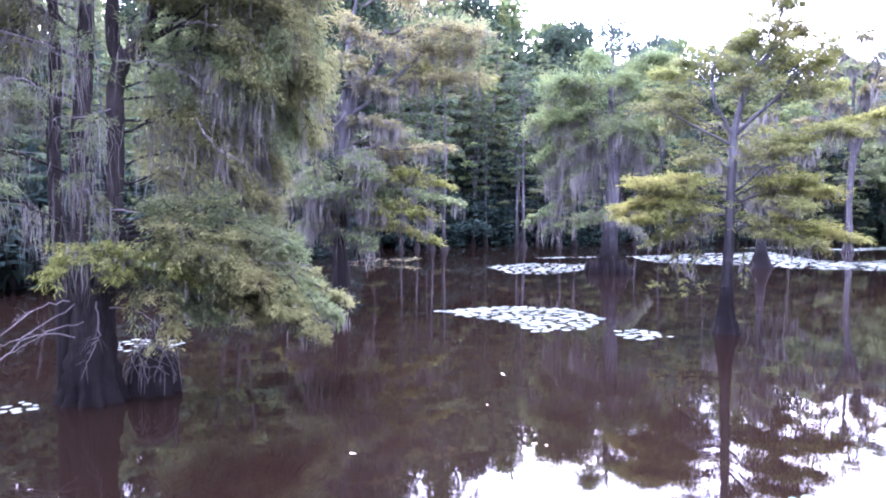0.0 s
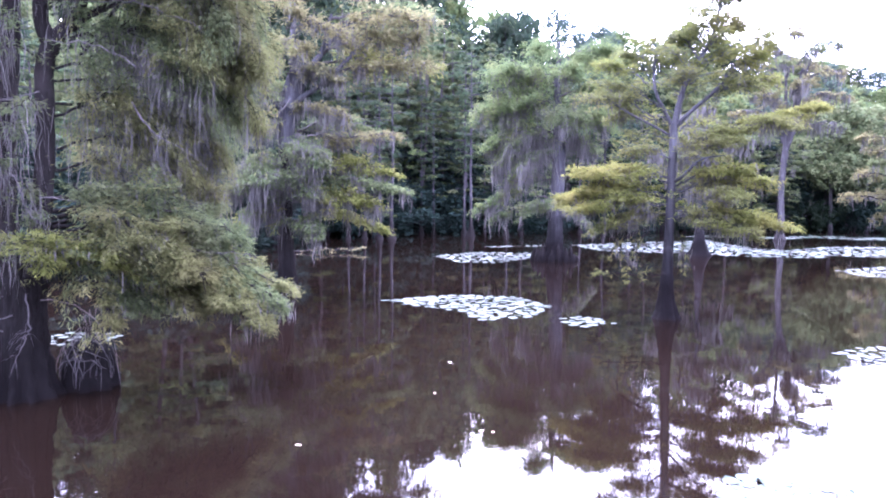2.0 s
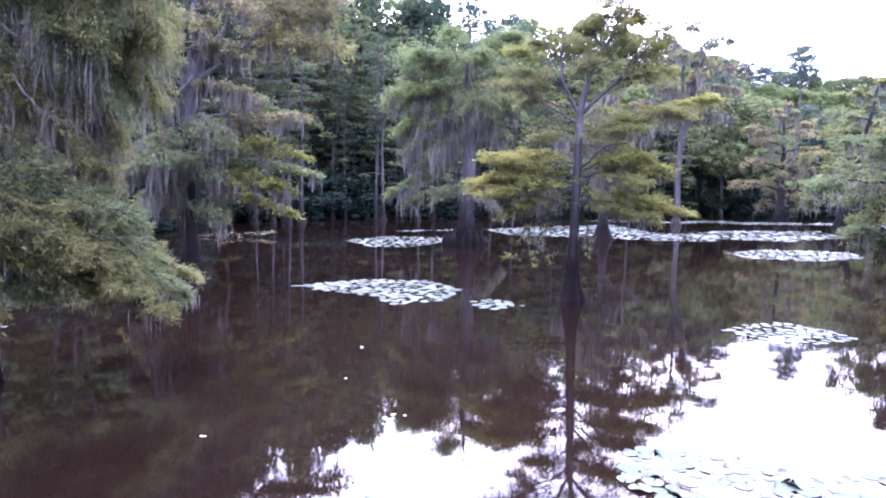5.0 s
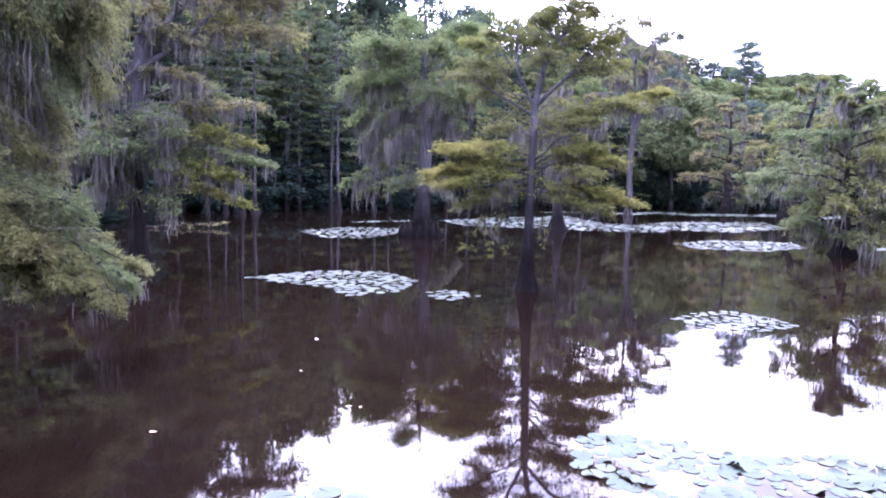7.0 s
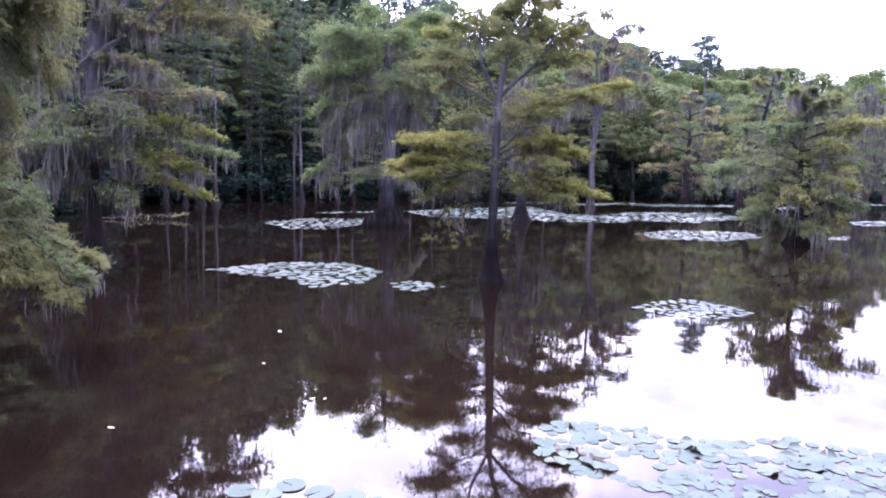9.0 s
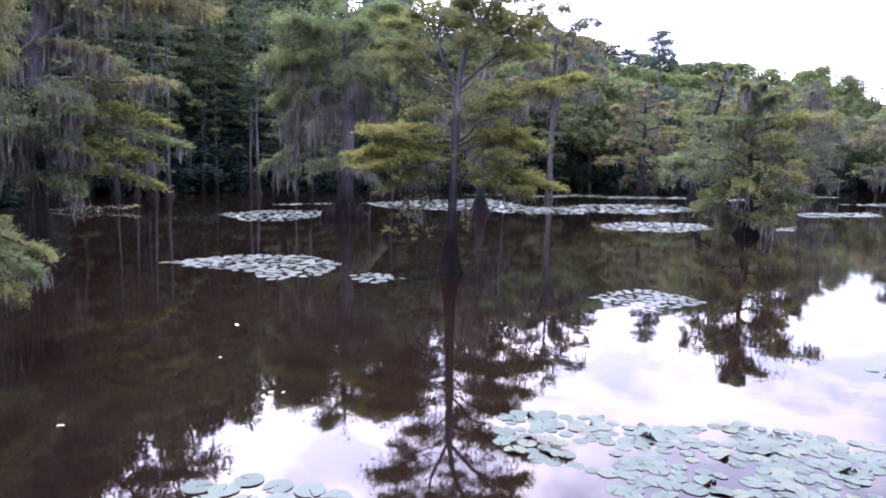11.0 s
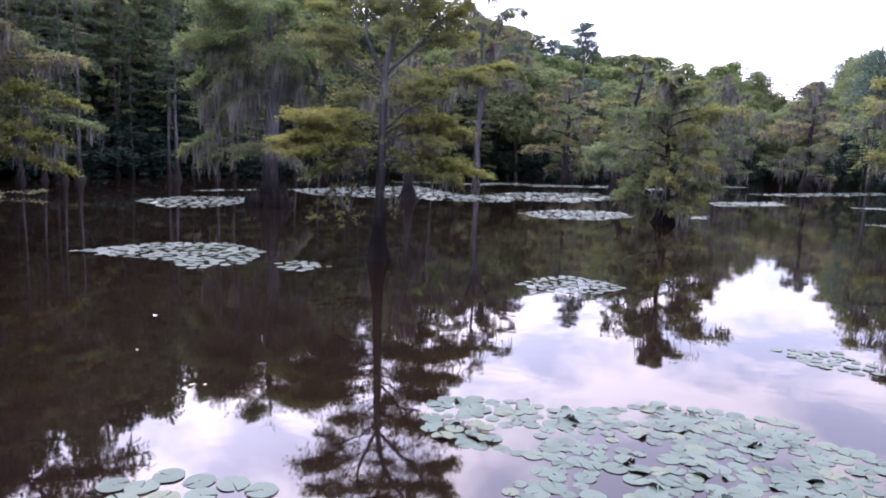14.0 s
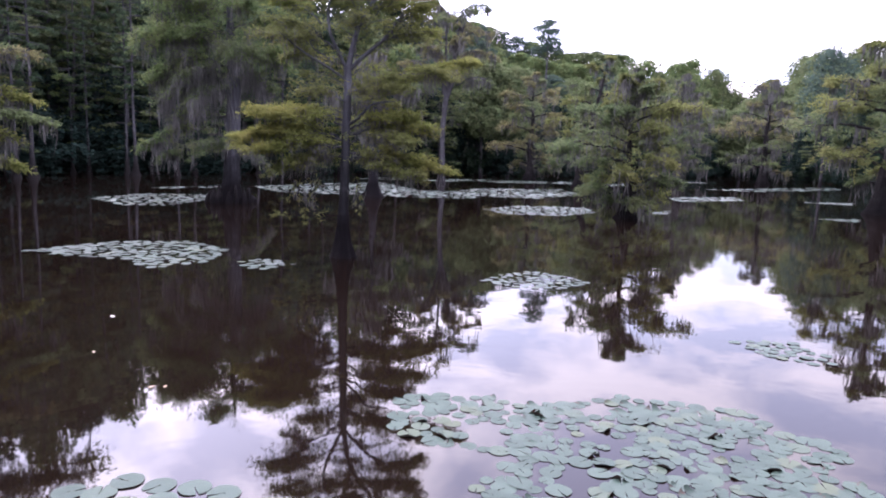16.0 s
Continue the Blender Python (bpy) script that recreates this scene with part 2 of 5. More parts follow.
PAD = pad_material("pad_top", (0.034, 0.053, 0.041), (0.051, 0.075, 0.058), (0.064, 0.080, 0.050), 0.45)
PAD_UNDER = pad_material("pad_underside", (0.035, 0.03, 0.025), (0.07, 0.05, 0.04), (0.08, 0.03, 0.025), 0.5)
PETAL = pad_material("pale_petal", (0.7, 0.68, 0.6), (0.8, 0.78, 0.7), (0.7, 0.6, 0.5), 0.5)
DRY_LEAF = pad_material("dry_leaf", (0.30, 0.24, 0.16), (0.42, 0.36, 0.27), (0.25, 0.16, 0.09), 0.6)


# ---- mesh helpers ----
def quads_mesh(name, V, Q, mats, slots=None, smooth=True):
    me = bpy.data.meshes.new(name)
    V, Q = np.asarray(V, float), np.asarray(Q, np.int32)
    me.vertices.add(len(V)); me.vertices.foreach_set("co", V.ravel())
    me.loops.add(Q.size); me.loops.foreach_set("vertex_index", Q.ravel())
    me.polygons.add(len(Q)); me.polygons.foreach_set("loop_start", np.arange(0, Q.size, Q.shape[1], dtype=np.int32))
    if smooth:
        me.polygons.foreach_set("use_smooth", np.ones(len(Q), bool))
    for m in mats if isinstance(mats, (list, tuple)) else [mats]:
        me.materials.append(m)
    if slots is not None:
        me.polygons.foreach_set("material_index", np.asarray(slots, np.int32))
    me.update(calc_edges=True)
    return me


def part(name, VQ, mat, parent, label=""):
    """One mesh object under a thing or a part, in the parent's own space."""
    ob = new(name, quads_mesh(name, VQ[0], VQ[1], mat))
    ob.parent = parent
    return tagged(ob, label)


def joined(pieces):
    V, Q, n = [], [], 0
    for v, q in pieces:
        if len(v):
            V.append(v); Q.append(np.asarray(q) + n); n += len(v)
    return np.concatenate(V), np.concatenate(Q)


def smooth_path(pts, k=14):
    """A Catmull-Rom curve through the points."""
    P = np.asarray(pts, float)
    if len(P) == 2:
        return P[0] + (P[1] - P[0]) * np.linspace(0, 1, k)[:, None]
    E = np.vstack([2 * P[0] - P[1], P, 2 * P[-1] - P[-2]])
    s = np.linspace(0, len(P) - 1 - 1e-9, k)
    i, u = s.astype(int), (s % 1)[:, None]
    a, b, c, d = E[i], E[i + 1], E[i + 2], E[i + 3]
    return 0.5 * (2 * b + (c - a) * u + (2 * a - 5 * b + 4 * c - d) * u ** 2 + (3 * b - a - 3 * c + d) * u ** 3)


def along(path, u):
    s = np.clip(u, 0, 1) * (len(path) - 1)
    i = np.minimum(s.astype(int), len(path) - 2)
    w = (s - i)[:, None]
    t = path[i + 1] - path[i]
    return path[i] + t * w, t / (np.linalg.norm(t, axis=1)[:, None] + 1e-9)


def tube(path, radii, sides=8, flutes=0, depth=None, rng=None):
    """A closed-tip tube along a path; flutes fold its foot into buttresses."""
    path = np.asarray(path, float)
    k = len(path)
    radii = np.interp(np.linspace(0, 1, k), np.linspace(0, 1, len(radii)), radii)
    t = np.gradient(path, axis=0)
    t /= np.linalg.norm(t, axis=1)[:, None] + 1e-9
    ref = np.array([1.0, 0, 0]) if abs(t[0][2]) > 0.7 else np.array([0, 0, 1.0])
    a = np.cross(t, ref); a /= np.linalg.norm(a, axis=1)[:, None] + 1e-9
    b = np.cross(t, a)
    th = np.linspace(0, 2 * np.pi, sides, endpoint=False)
    R = radii[:, None] * np.ones(sides)
    if flutes:
        ph = rng.random(3) * 6.28
        fold = 0.6 * np.cos(flutes * th + ph[0]) + 0.3 * np.cos((flutes + 2) * th + ph[1]) + 0.25 * np.cos(2 * th + ph[2])
        R = R * (1 + np.asarray(depth)[:, None] * fold[None, :])
    if rng is not None:
        R = R * (1 + 0.05 * rng.standard_normal((k, sides)))
    V = path[:, None, :] + R[:, :, None] * (a[:, None, :] * np.cos(th)[None, :, None] + b[:, None, :] * np.sin(th)[None, :, None])
    i = np.arange(k - 1)[:, None] * sides
    j = np.arange(sides)[None, :]
    j2 = (j + 1) % sides
    Q = np.stack([i + j, i + j2, i + sides + j2, i + sides + j], -1).reshape(-1, 4)
    return V.reshape(-1, 3), Q


def twigs(A, M, B, r):
    """Many thin three-sided twigs at once: start, middle and tip of each."""
    n = len(A)
    th = np.array([0, 2.094, 4.189])
    t = B - A
    t = t / (np.linalg.norm(t, axis=1)[:, None] + 1e-9)
    a = np.cross(t, [0.1, 0.2, 1.0]); a /= np.linalg.norm(a, axis=1)[:, None] + 1e-9
    b = np.cross(t, a)
    ring = a[:, None, :] * np.cos(th)[None, :, None] + b[:, None, :] * np.sin(th)[None, :, None]
    r = np.broadcast_to(np.asarray(r, float), (n,))[:, None, None]
    V = np.stack([A[:, None] + ring * r, M[:, None] + ring * r * 0.7, B[:, None] + ring * r * 0.2], 1)
    o = np.arange(n)[:, None] * 9
    q = np.array([[s + j, s + (j + 1) % 3, s + 3 + (j + 1) % 3, s + 3 + j] for s in (0, 3) for j in range(3)])
    return V.reshape(-1, 3), (o[:, :, None] + q[None]).reshape(-1, 4)


def leaf_blades(P, D, L, W, rng, flat=0.62):
    """Slender pointed leaves from P along D, each a folded blade."""
    n = len(P)
    D = D / (np.linalg.norm(D, axis=1)[:, None] + 1e-9)
    N = rng.standard_normal((n, 3)) * (1 - flat) + np.array([0, 0, 1.0]) * flat
    S = np.cross(D, N); S /= np.linalg.norm(S, axis=1)[:, None] + 1e-9
    L = (L * rng.uniform(0.6, 1.35, n))[:, None]
    W = (W * rng.uniform(0.6, 1.3, n))[:, None]
    mid = P + D * L * 0.5 + np.array([0, 0, 0.06]) * L
    V = np.stack([P, mid + S * W * 0.5, P + D * L, mid - S * W * 0.5], 1)
    return V.reshape(-1, 3), np.arange(4 * n).reshape(-1, 4)


def leaf_tips(P, D, L, W, rng, flat=0.62, N=None):
    """Plain pointed leaves for trees far off: one triangle each."""
    n = len(P)
    D = D / (np.linalg.norm(D, axis=1)[:, None] + 1e-9)
    if N is None:
        N = rng.standard_normal((n, 3)) * (1 - flat) + np.array([0, 0, 1.0]) * flat
    S = np.cross(D, N); S /= np.linalg.norm(S, axis=1)[:, None] + 1e-9
    L = (L * rng.uniform(0.6, 1.35, n))[:, None]
    W = (W * rng.uniform(0.6, 1.3, n))[:, None]
    V = np.stack([P - S * W * 0.5, P + S * W * 0.5, P + D * L], 1)
    return V.reshape(-1, 3), np.arange(3 * n).reshape(-1, 3)


def moss_strands(P, L, W, rng, each=9, spread=0.10):
    """Beards of hanging moss: strands that taper and waver downwards from each P."""
    P = np.repeat(P, each, 0)
    n = len(P)
    P = P + rng.standard_normal((n, 3)) * [spread, spread, 0.04]
    L = np.repeat(np.broadcast_to(L, (n // each,)), each) * rng.uniform(0.35, 1.1, n)
    a = rng.random(n) * 6.28
    S = np.stack([np.cos(a), np.sin(a), 0 * a], 1)
    k = 4
    drift = rng.standard_normal((n, k, 2)).cumsum(1) * 0.06
    V = np.empty((n, k, 2, 3))
    for i, (f, w) in enumerate(((0, 0.6), (0.3, 1.0), (0.68, 0.7), (1.0, 0.08))):
        c = P + np.stack([drift[:, i, 0] * L, drift[:, i, 1] * L, -f * L], 1)
        hw = (W * w * rng.uniform(0.6, 1.3, n) * 0.5)[:, None]
        V[:, i, 0], V[:, i, 1] = c + S * hw, c - S * hw
    o = np.arange(n)[:, None] * 8
    q = np.array([[2 * i, 2 * i + 1, 2 * i + 3, 2 * i + 2] for i in range(k - 1)])
    return V.reshape(-1, 3), (o[:, :, None] + q[None]).reshape(-1, 4)


def spray(path, width, nb, nl, rng, f0=0.2, sag=0.2, leaf=(0.1, 0.03), hang=0.25, fat=0.008, puff=0.05, thick=0.28, fine=True, blades=leaf_blades):
    """The side shoots of one limb, their own shoots, and the leaves ranked along those: (twigs, leaves, points where moss can hang)."""
    u = f0 + (1 - f0) * rng.random(nb) ** 0.85
    base, t = along(path, u)
    h = np.stack([-t[:, 1], t[:, 0], 0 * t[:, 0]], 1) + rng.standard_normal((nb, 3)) * 0.2
    h /= np.linalg.norm(h, axis=1)[:, None] + 1e-9
    side = np.where(rng.random(nb) < 0.5, -1, 1)[:, None]
    g = np.radians(rng.uniform(5, 85, nb))[:, None]
    d = t * np.cos(g) + h * side * np.sin(g)
    d[:, 2] = d[:, 2] * 0.6 + rng.normal(0, thick, nb)
    ln = (width * rng.uniform(0.3, 1.05, nb) * (1.05 - 0.6 * (u - f0) / (1 - f0)))[:, None]
    droop = sag * rng.uniform(0.3, 1.6, nb)[:, None]
    mid = base + d * ln * 0.5 + np.array([0, 0, 0.05]) * ln
    tip = base + d * ln - np.array([0, 0, 1.0]) * droop * ln
    wood = [twigs(base, mid, tip, fat * rng.uniform(0.6, 1.3, nb))]
    # second shoots, some primaries fuller than others
    full = rng.random(nb) ** 1.3 + 0.1
    ns = nb * 6
    i = rng.choice(nb, ns, p=full / full.sum())
    v = (0.15 + 0.85 * rng.random(ns) ** 0.8)[:, None]
    b2 = (1 - v) ** 2 * base[i] + 2 * v * (1 - v) * mid[i] + v ** 2 * tip[i]
    a2 = np.radians(rng.uniform(15, 75, ns)) * np.where(rng.random(ns) < 0.5, -1, 1)
    c, s_ = np.cos(a2), np.sin(a2)
    di = d[i]
    d2 = np.stack([di[:, 0] * c - di[:, 1] * s_, di[:, 0] * s_ + di[:, 1] * c, di[:, 2] + rng.normal(0, 0.06 + 0.6 * thick, ns)], 1)
    l2 = ln[i] * rng.uniform(0.2, 0.55, ns)[:, None]
    m2 = b2 + d2 * l2 * 0.5
    t2 = b2 + d2 * l2 - np.array([0, 0, 1.0]) * droop[i] * l2 * 0.8
    if fine:
        wood.append(twigs(b2[::2], m2[::2], t2[::2], fat * 0.45))
    # leaves in two ranks along the shoots
    j = rng.integers(0, ns, nl)
    w = rng.random(nl)[:, None]
    P = (1 - w) ** 2 * b2[j] + 2 * w * (1 - w) * m2[j] + w ** 2 * t2[j] + rng.standard_normal((nl, 3)) * [1, 1, min(1.0, 0.25 + 2 * thick)] * puff * width
    q = np.stack([-d2[j][:, 1], d2[j][:, 0], 0 * d2[j][:, 0]], 1) * np.where(rng.random(nl) < 0.5, -1, 1)[:, None]
    D = d2[j] * 0.6 + q * 0.6 + rng.standard_normal((nl, 3)) * 0.35 - np.array([0, 0, hang])
    leaves = blades(P, D, leaf[0], leaf[1], rng)
    return joined(wood), leaves, np.vstack([mid, base])


# ---- trees ----
class Tree:
    """A tree that stands at (x, y); its own x axis runs across the view of it, y away from the landing, z up."""

    def __init__(self, name, label, x, y, seed, group="", kind="", tall=1.0):
        self.tall = np.array([1, 1, tall])
        self.rng = np.random.default_rng(seed)
        self.ob = new(name)
        self.ob.matrix_world = pose(x, y, 0, 0, 0, -math.degrees(math.atan2(x, y)))
        tagged(self.ob, label, "tree", group, kind)

    def trunk(self, pts, radii, flutes=0, fold=0.3, mat=None, sides=20, k=26, name="trunk", label=""):
        p = smooth_path(pts, k) * self.tall
        z = np.clip(p[:, 2], 0, None)
        r = np.asarray(radii, float)
        depth = fold * np.exp(-z / 0.8) if flutes else None
        return part(name, tube(p, r, sides, flutes, depth, self.rng), mat or BARK, self.ob, label)

    def limb(self, pts, r0, width=0.0, nb=0, nl=0, moss=0, mossl=0.5, leafmat=None, leaf=(0.1, 0.03), f0=0.2, sag=0.2, hang=0.25, r1=0.012, mat=None,
             puff=0.05, mossw=0.03, fat=0.008, thick=0.28, fine=True, label=""):
        p = smooth_path(pts, 16) * self.tall
        p[1:-1] += self.rng.standard_normal((14, 3)) * 0.012 * np.linalg.norm(p[-1] - p[0])
        wood = [tube(p, [r0, 0.6 * r0 + 0.4 * r1, r1], 7)]
        hangs = p[4:]
        leaves = None
        if nb:
            tw, leaves, hp = spray(p, width, nb, max(nl, 1), self.rng, f0, sag, leaf, hang, fat, puff, thick, fine)
            wood.append(tw)
            hangs = np.vstack([hangs, hp])
        ob = part("limb", joined(wood), mat or BARK, self.ob, label)
        if nl:
            part("foliage", leaves, leafmat, ob)
        if moss:
            q = hangs[self.rng.integers(0, len(hangs), moss)]
            tagged(part("moss_beard", moss_strands(q, mossl * self.rng.uniform(0.25, 1.2, moss), mossw, self.rng, 11 if mossw < 0.03 else 8, 0.1 if mossw < 0.03 else 2.2 * mossw), MOSS, ob), kind="stuff")
        return ob


def crown_tree(name, label, x, y, h, seed, radius, low=0.3, limbs=16, nl=9000, nb=14, leafmat=None, leaf=(0.3, 0.1), moss=0, mossl=1.0, mossw=0.08, r=0.3, foot=0.7,
               mat=None, split=True, lean=(0, 0), group="", shape=0.6, rise=0.25, flutes=6, sag=0.2, second=None, kind=""):
    """A whole tree grown by rule: limbs in a spiral, longest at the height that shape names."""
    t = Tree(name, label, x, y, seed, group, kind)
    rng = t.rng
    top_at = np.array([lean[0], lean[1], h])
    wob = rng.standard_normal((3, 2)) * 0.006 * h
    pts = [(0, 0, -0.5), (0, 0, 0.1), (0, 0, 0.6), (0.01, 0, 1.3), (0.02, 0, 2.4)] + [(lean[0] * s + wob[i][0], lean[1] * s + wob[i][1], h * s) for i, s in enumerate((0.3, 0.55, 0.8))] + [tuple(top_at)]
    sides, k = (20, 30) if split else (9, 18)
    z = smooth_path(pts, k)[:, 2]
    radii = r * np.clip(1 - z / h, 0.03, 1) ** 0.8 + (foot - r) * np.exp(-np.clip(z, -0.3, None) / (0.9 * foot + 0.1))
    t.trunk(pts, radii, flutes, 0.25, mat, sides, k)
    spine = smooth_path(pts, 40)
    allw, alll, allm = [], [], []
    for i in range(limbs):
        s = low + (1 - low) * (i + rng.random() * 0.8) / limbs
        c = np.array([np.interp(h * s, spine[:, 2], spine[:, 0]), np.interp(h * s, spine[:, 2], spine[:, 1]), h * s])
        rel = (s - low) / (1 - low)
        span = radius * (0.35 + 0.65 * (1 - abs(rel - (1 - shape)) / max(shape, 1 - shape)) ** 0.7) * rng.uniform(0.6, 1.12) * min(1.0, (1.04 - rel) / 0.4) ** 0.6
        a = i * 2.4 + rng.random() * 0.9
        d = np.array([math.cos(a), math.sin(a), 0])
        up = rise * (0.5 + rel) * rng.uniform(0.5, 1.4)
        P = [c, c + d * span * 0.5 + [0, 0, up * span * 0.55], c + d * span + [0, 0, span * (up - sag * 0.5)]]
        r0 = r * 0.32 * (1 - 0.6 * rel) + 0.012
        n_leaf = int(nl / limbs * (0.5 + span / radius * 0.8))
        lm = second if (second and rng.random() < 0.4) else leafmat
        if split:
            t.limb(P, r0, span * 0.5, nb, n_leaf, int(moss / limbs), mossl, lm, leaf, 0.12, sag, 0.25, 0.01, mat, 0.06, mossw, 0.012, 0.26, False)
        else:
            p = smooth_path(P, 4)
            tw, lv, hp = spray(p, span * 0.5, nb, n_leaf, rng, 0.12, sag, leaf, 0.3, 0.02, 0.05, 0.10, False, leaf_tips)
            allw += [tube(p, [r0, 0.02], 4), tw]
            alll.append(lv)
            if moss:
                allm.append(np.vstack([p[1:], hp])[rng.integers(0, len(hp), int(moss / limbs))])
    if not split:
        tagged(part("branchwork", joined(allw), mat or BARK_FAR, t.ob), kind="stuff")
        part("crown", joined(alll), leafmat, t.ob)
        if moss:
            q = np.vstack(allm)
            tagged(part("moss_beard", moss_strands(q, mossl * rng.uniform(0.3, 1.2, len(q)), mossw, rng, 6, 0.25), MOSS, t.ob), kind="stuff")
    return t


def leafy_tree(name, label, h, seed, radius, low, lumps, nl, leafmat, leaf, bark, group, flat=0.75):
    """A broad-leaved or pine tree: limbs that end in rounded, uneven clumps of leaves."""
    t = Tree(name, label, 0, 1, seed, group)
    rng = t.rng
    bend = rng.standard_normal((2, 2)) * 0.007 * h
    pts = [(0, 0, -0.5), (0, 0, 0.3), (bend[0][0], bend[0][1], h * 0.35), (bend[1][0], bend[1][1], h * 0.7), (0, 0, h * 0.96)]
    t.trunk(pts, [0.34, 0.24, 0.19, 0.13, 0.04], 0, 0, bark, 8, 14)
    spine = smooth_path(pts, 24)
    wood, leaves = [], []
    for i in range(lumps):
        v = (i + rng.random()) / lumps
        z = h * (low + (1 - low) * v * 0.93)
        wide = radius * max(0.12, 1 - (abs(v - 0.38) / 0.66) ** 2.2)
        a = i * 2.4 + rng.normal(0, 0.4)
        far = wide * rng.uniform(0.3, 0.85)
        c = np.array([far * math.cos(a), far * math.sin(a), z])
        size = radius * rng.uniform(0.26, 0.44) * (1.0 - 0.3 * v)
        zs = max(z - far * 0.6 - 0.5, 0.1 * h)
        root = np.array([np.interp(zs, spine[:, 2], spine[:, 0]), np.interp(zs, spine[:, 2], spine[:, 1]), zs])
        wood.append(tube(smooth_path([root, (root + c) / 2 + [0, 0, -0.1 * far], c], 4), [0.07, 0.03], 3))
        n = int(nl / lumps * (size / (radius * 0.33)) ** 1.5)
        d = rng.standard_normal((n, 3)); d[:, 2] += 0.45
        d /= np.linalg.norm(d, axis=1)[:, None]
        tuft = 1 + 0.22 * np.sin(3.1 * d[:, :1] * 2 + i) * np.cos(2.7 * d[:, 1:2] * 2 + 2 * i)
        P = c + d * size * tuft * [1, 1, flat] * (rng.random((n, 1)) ** 0.25 * 0.5 + 0.56)
        D = d * 0.5 + rng.standard_normal((n, 3)) * 0.7 - [0, 0, 0.25]
        leaves.append(leaf_tips(P, D, leaf[0], leaf[1], rng, 0.5, d + rng.standard_normal((n, 3)) * 0.55))
    tagged(part("branchwork", joined(wood), bark, t.ob), kind="stuff")
    part("crown", joined(leaves), leafmat, t.ob)
    return t


# ---- lake and land ----
# the shore, by compass bearing from the landing (0 is +y, right is positive) and distance
SHORE_AZ = [-180, -120, -75, -50, -33, -20, -12, -6, 3, 10, 20, 31, 38, 48, 54, 58, 64, 72, 90, 120, 180]
SHORE_D = [14, 16, 22, 24, 27, 36, 46, 58, 66, 72, 80, 92, 102, 125, 165, 165, 120, 80, 50, 25, 14]


def shore(az):
    return float(np.interp(az, SHORE_AZ, SHORE_D))


RISE_AT = [-60, -8, -2.5, 0, 1.5, 4, 9, 20, 40, 80, 200, 600, 3500]
RISE = [-1.5, -1.2, -0.5, 0.02, 0.06, 0.14, 0.35, 1.6, 6.5, 11.0, 22.0, 24.0, 24.0]


def ground_height(a, behind):
    """Height of the land so far behind the shore; a steeper hill stands back of the far shore."""
    hill = float(np.interp(a, (22, 28, 43, 49), (0, 14, 14, 0))) * float(np.interp(behind, (80, 200), (0, 1)))
    return float(np.interp(behind, RISE_AT, RISE)) + hill


def land():
    az = np.linspace(-180, 180, 181)[:-1]
    V = [(0, 0, -1.6)]
    rng = np.random.default_rng(3)
    for s in RISE_AT:
        for a in az:
            d = max(shore(a) + s + (rng.normal(0, 0.7) if -5 < s < 30 else 0), 1.0 + 0.02 * (s + 60))
            V.append((d * math.sin(radians(a)), d * math.cos(radians(a)), ground_height(a, s) + (rng.normal(0, 0.03 if s < 10 else 0.12) if s > 2 else 0)))
    n, V = len(az), np.array(V)
    Q = [(1 + i * n + j, 1 + i * n + (j + 1) % n, 1 + (i + 1) * n + (j + 1) % n, 1 + (i + 1) * n + j) for i in range(len(RISE_AT) - 1) for j in range(n)]
    Q += [(0, 1 + j, 1 + (j + 1) % n, 1 + (j + 2) % n) for j in range(0, n, 2)]
    ob = new("ground", quads_mesh("ground", V, np.array(Q)[:, ::-1], SOIL))
    tagged(ob, "dark leaf-littered lake bed and wooded shore", "ground", kind="structure")


land()


def lake():
    a = np.linspace(0, 2 * np.pi, 97)[:-1]
    R = [0.5, 6, 20, 60, 160, 300]
    V = [(r * math.cos(x), r * math.sin(x), 0) for r in R for x in a]
    n = len(a)
    Q = [(i * n + j, (i + 1) * n + j, (i + 1) * n + (j + 1) % n, i * n + (j + 1) % n) for i in range(len(R) - 1) for j in range(n)]
    V.append((0, 0, 0))
    Q += [(len(V) - 1, j, (j + 1) % n, (j + 2) % n) for j in range(0, n, 2)]
    ob = new("water", quads_mesh("water", V, Q, WATER))
    tagged(ob, "still brown lake water mirroring trees and evening sky", "water", kind="structure")


lake()


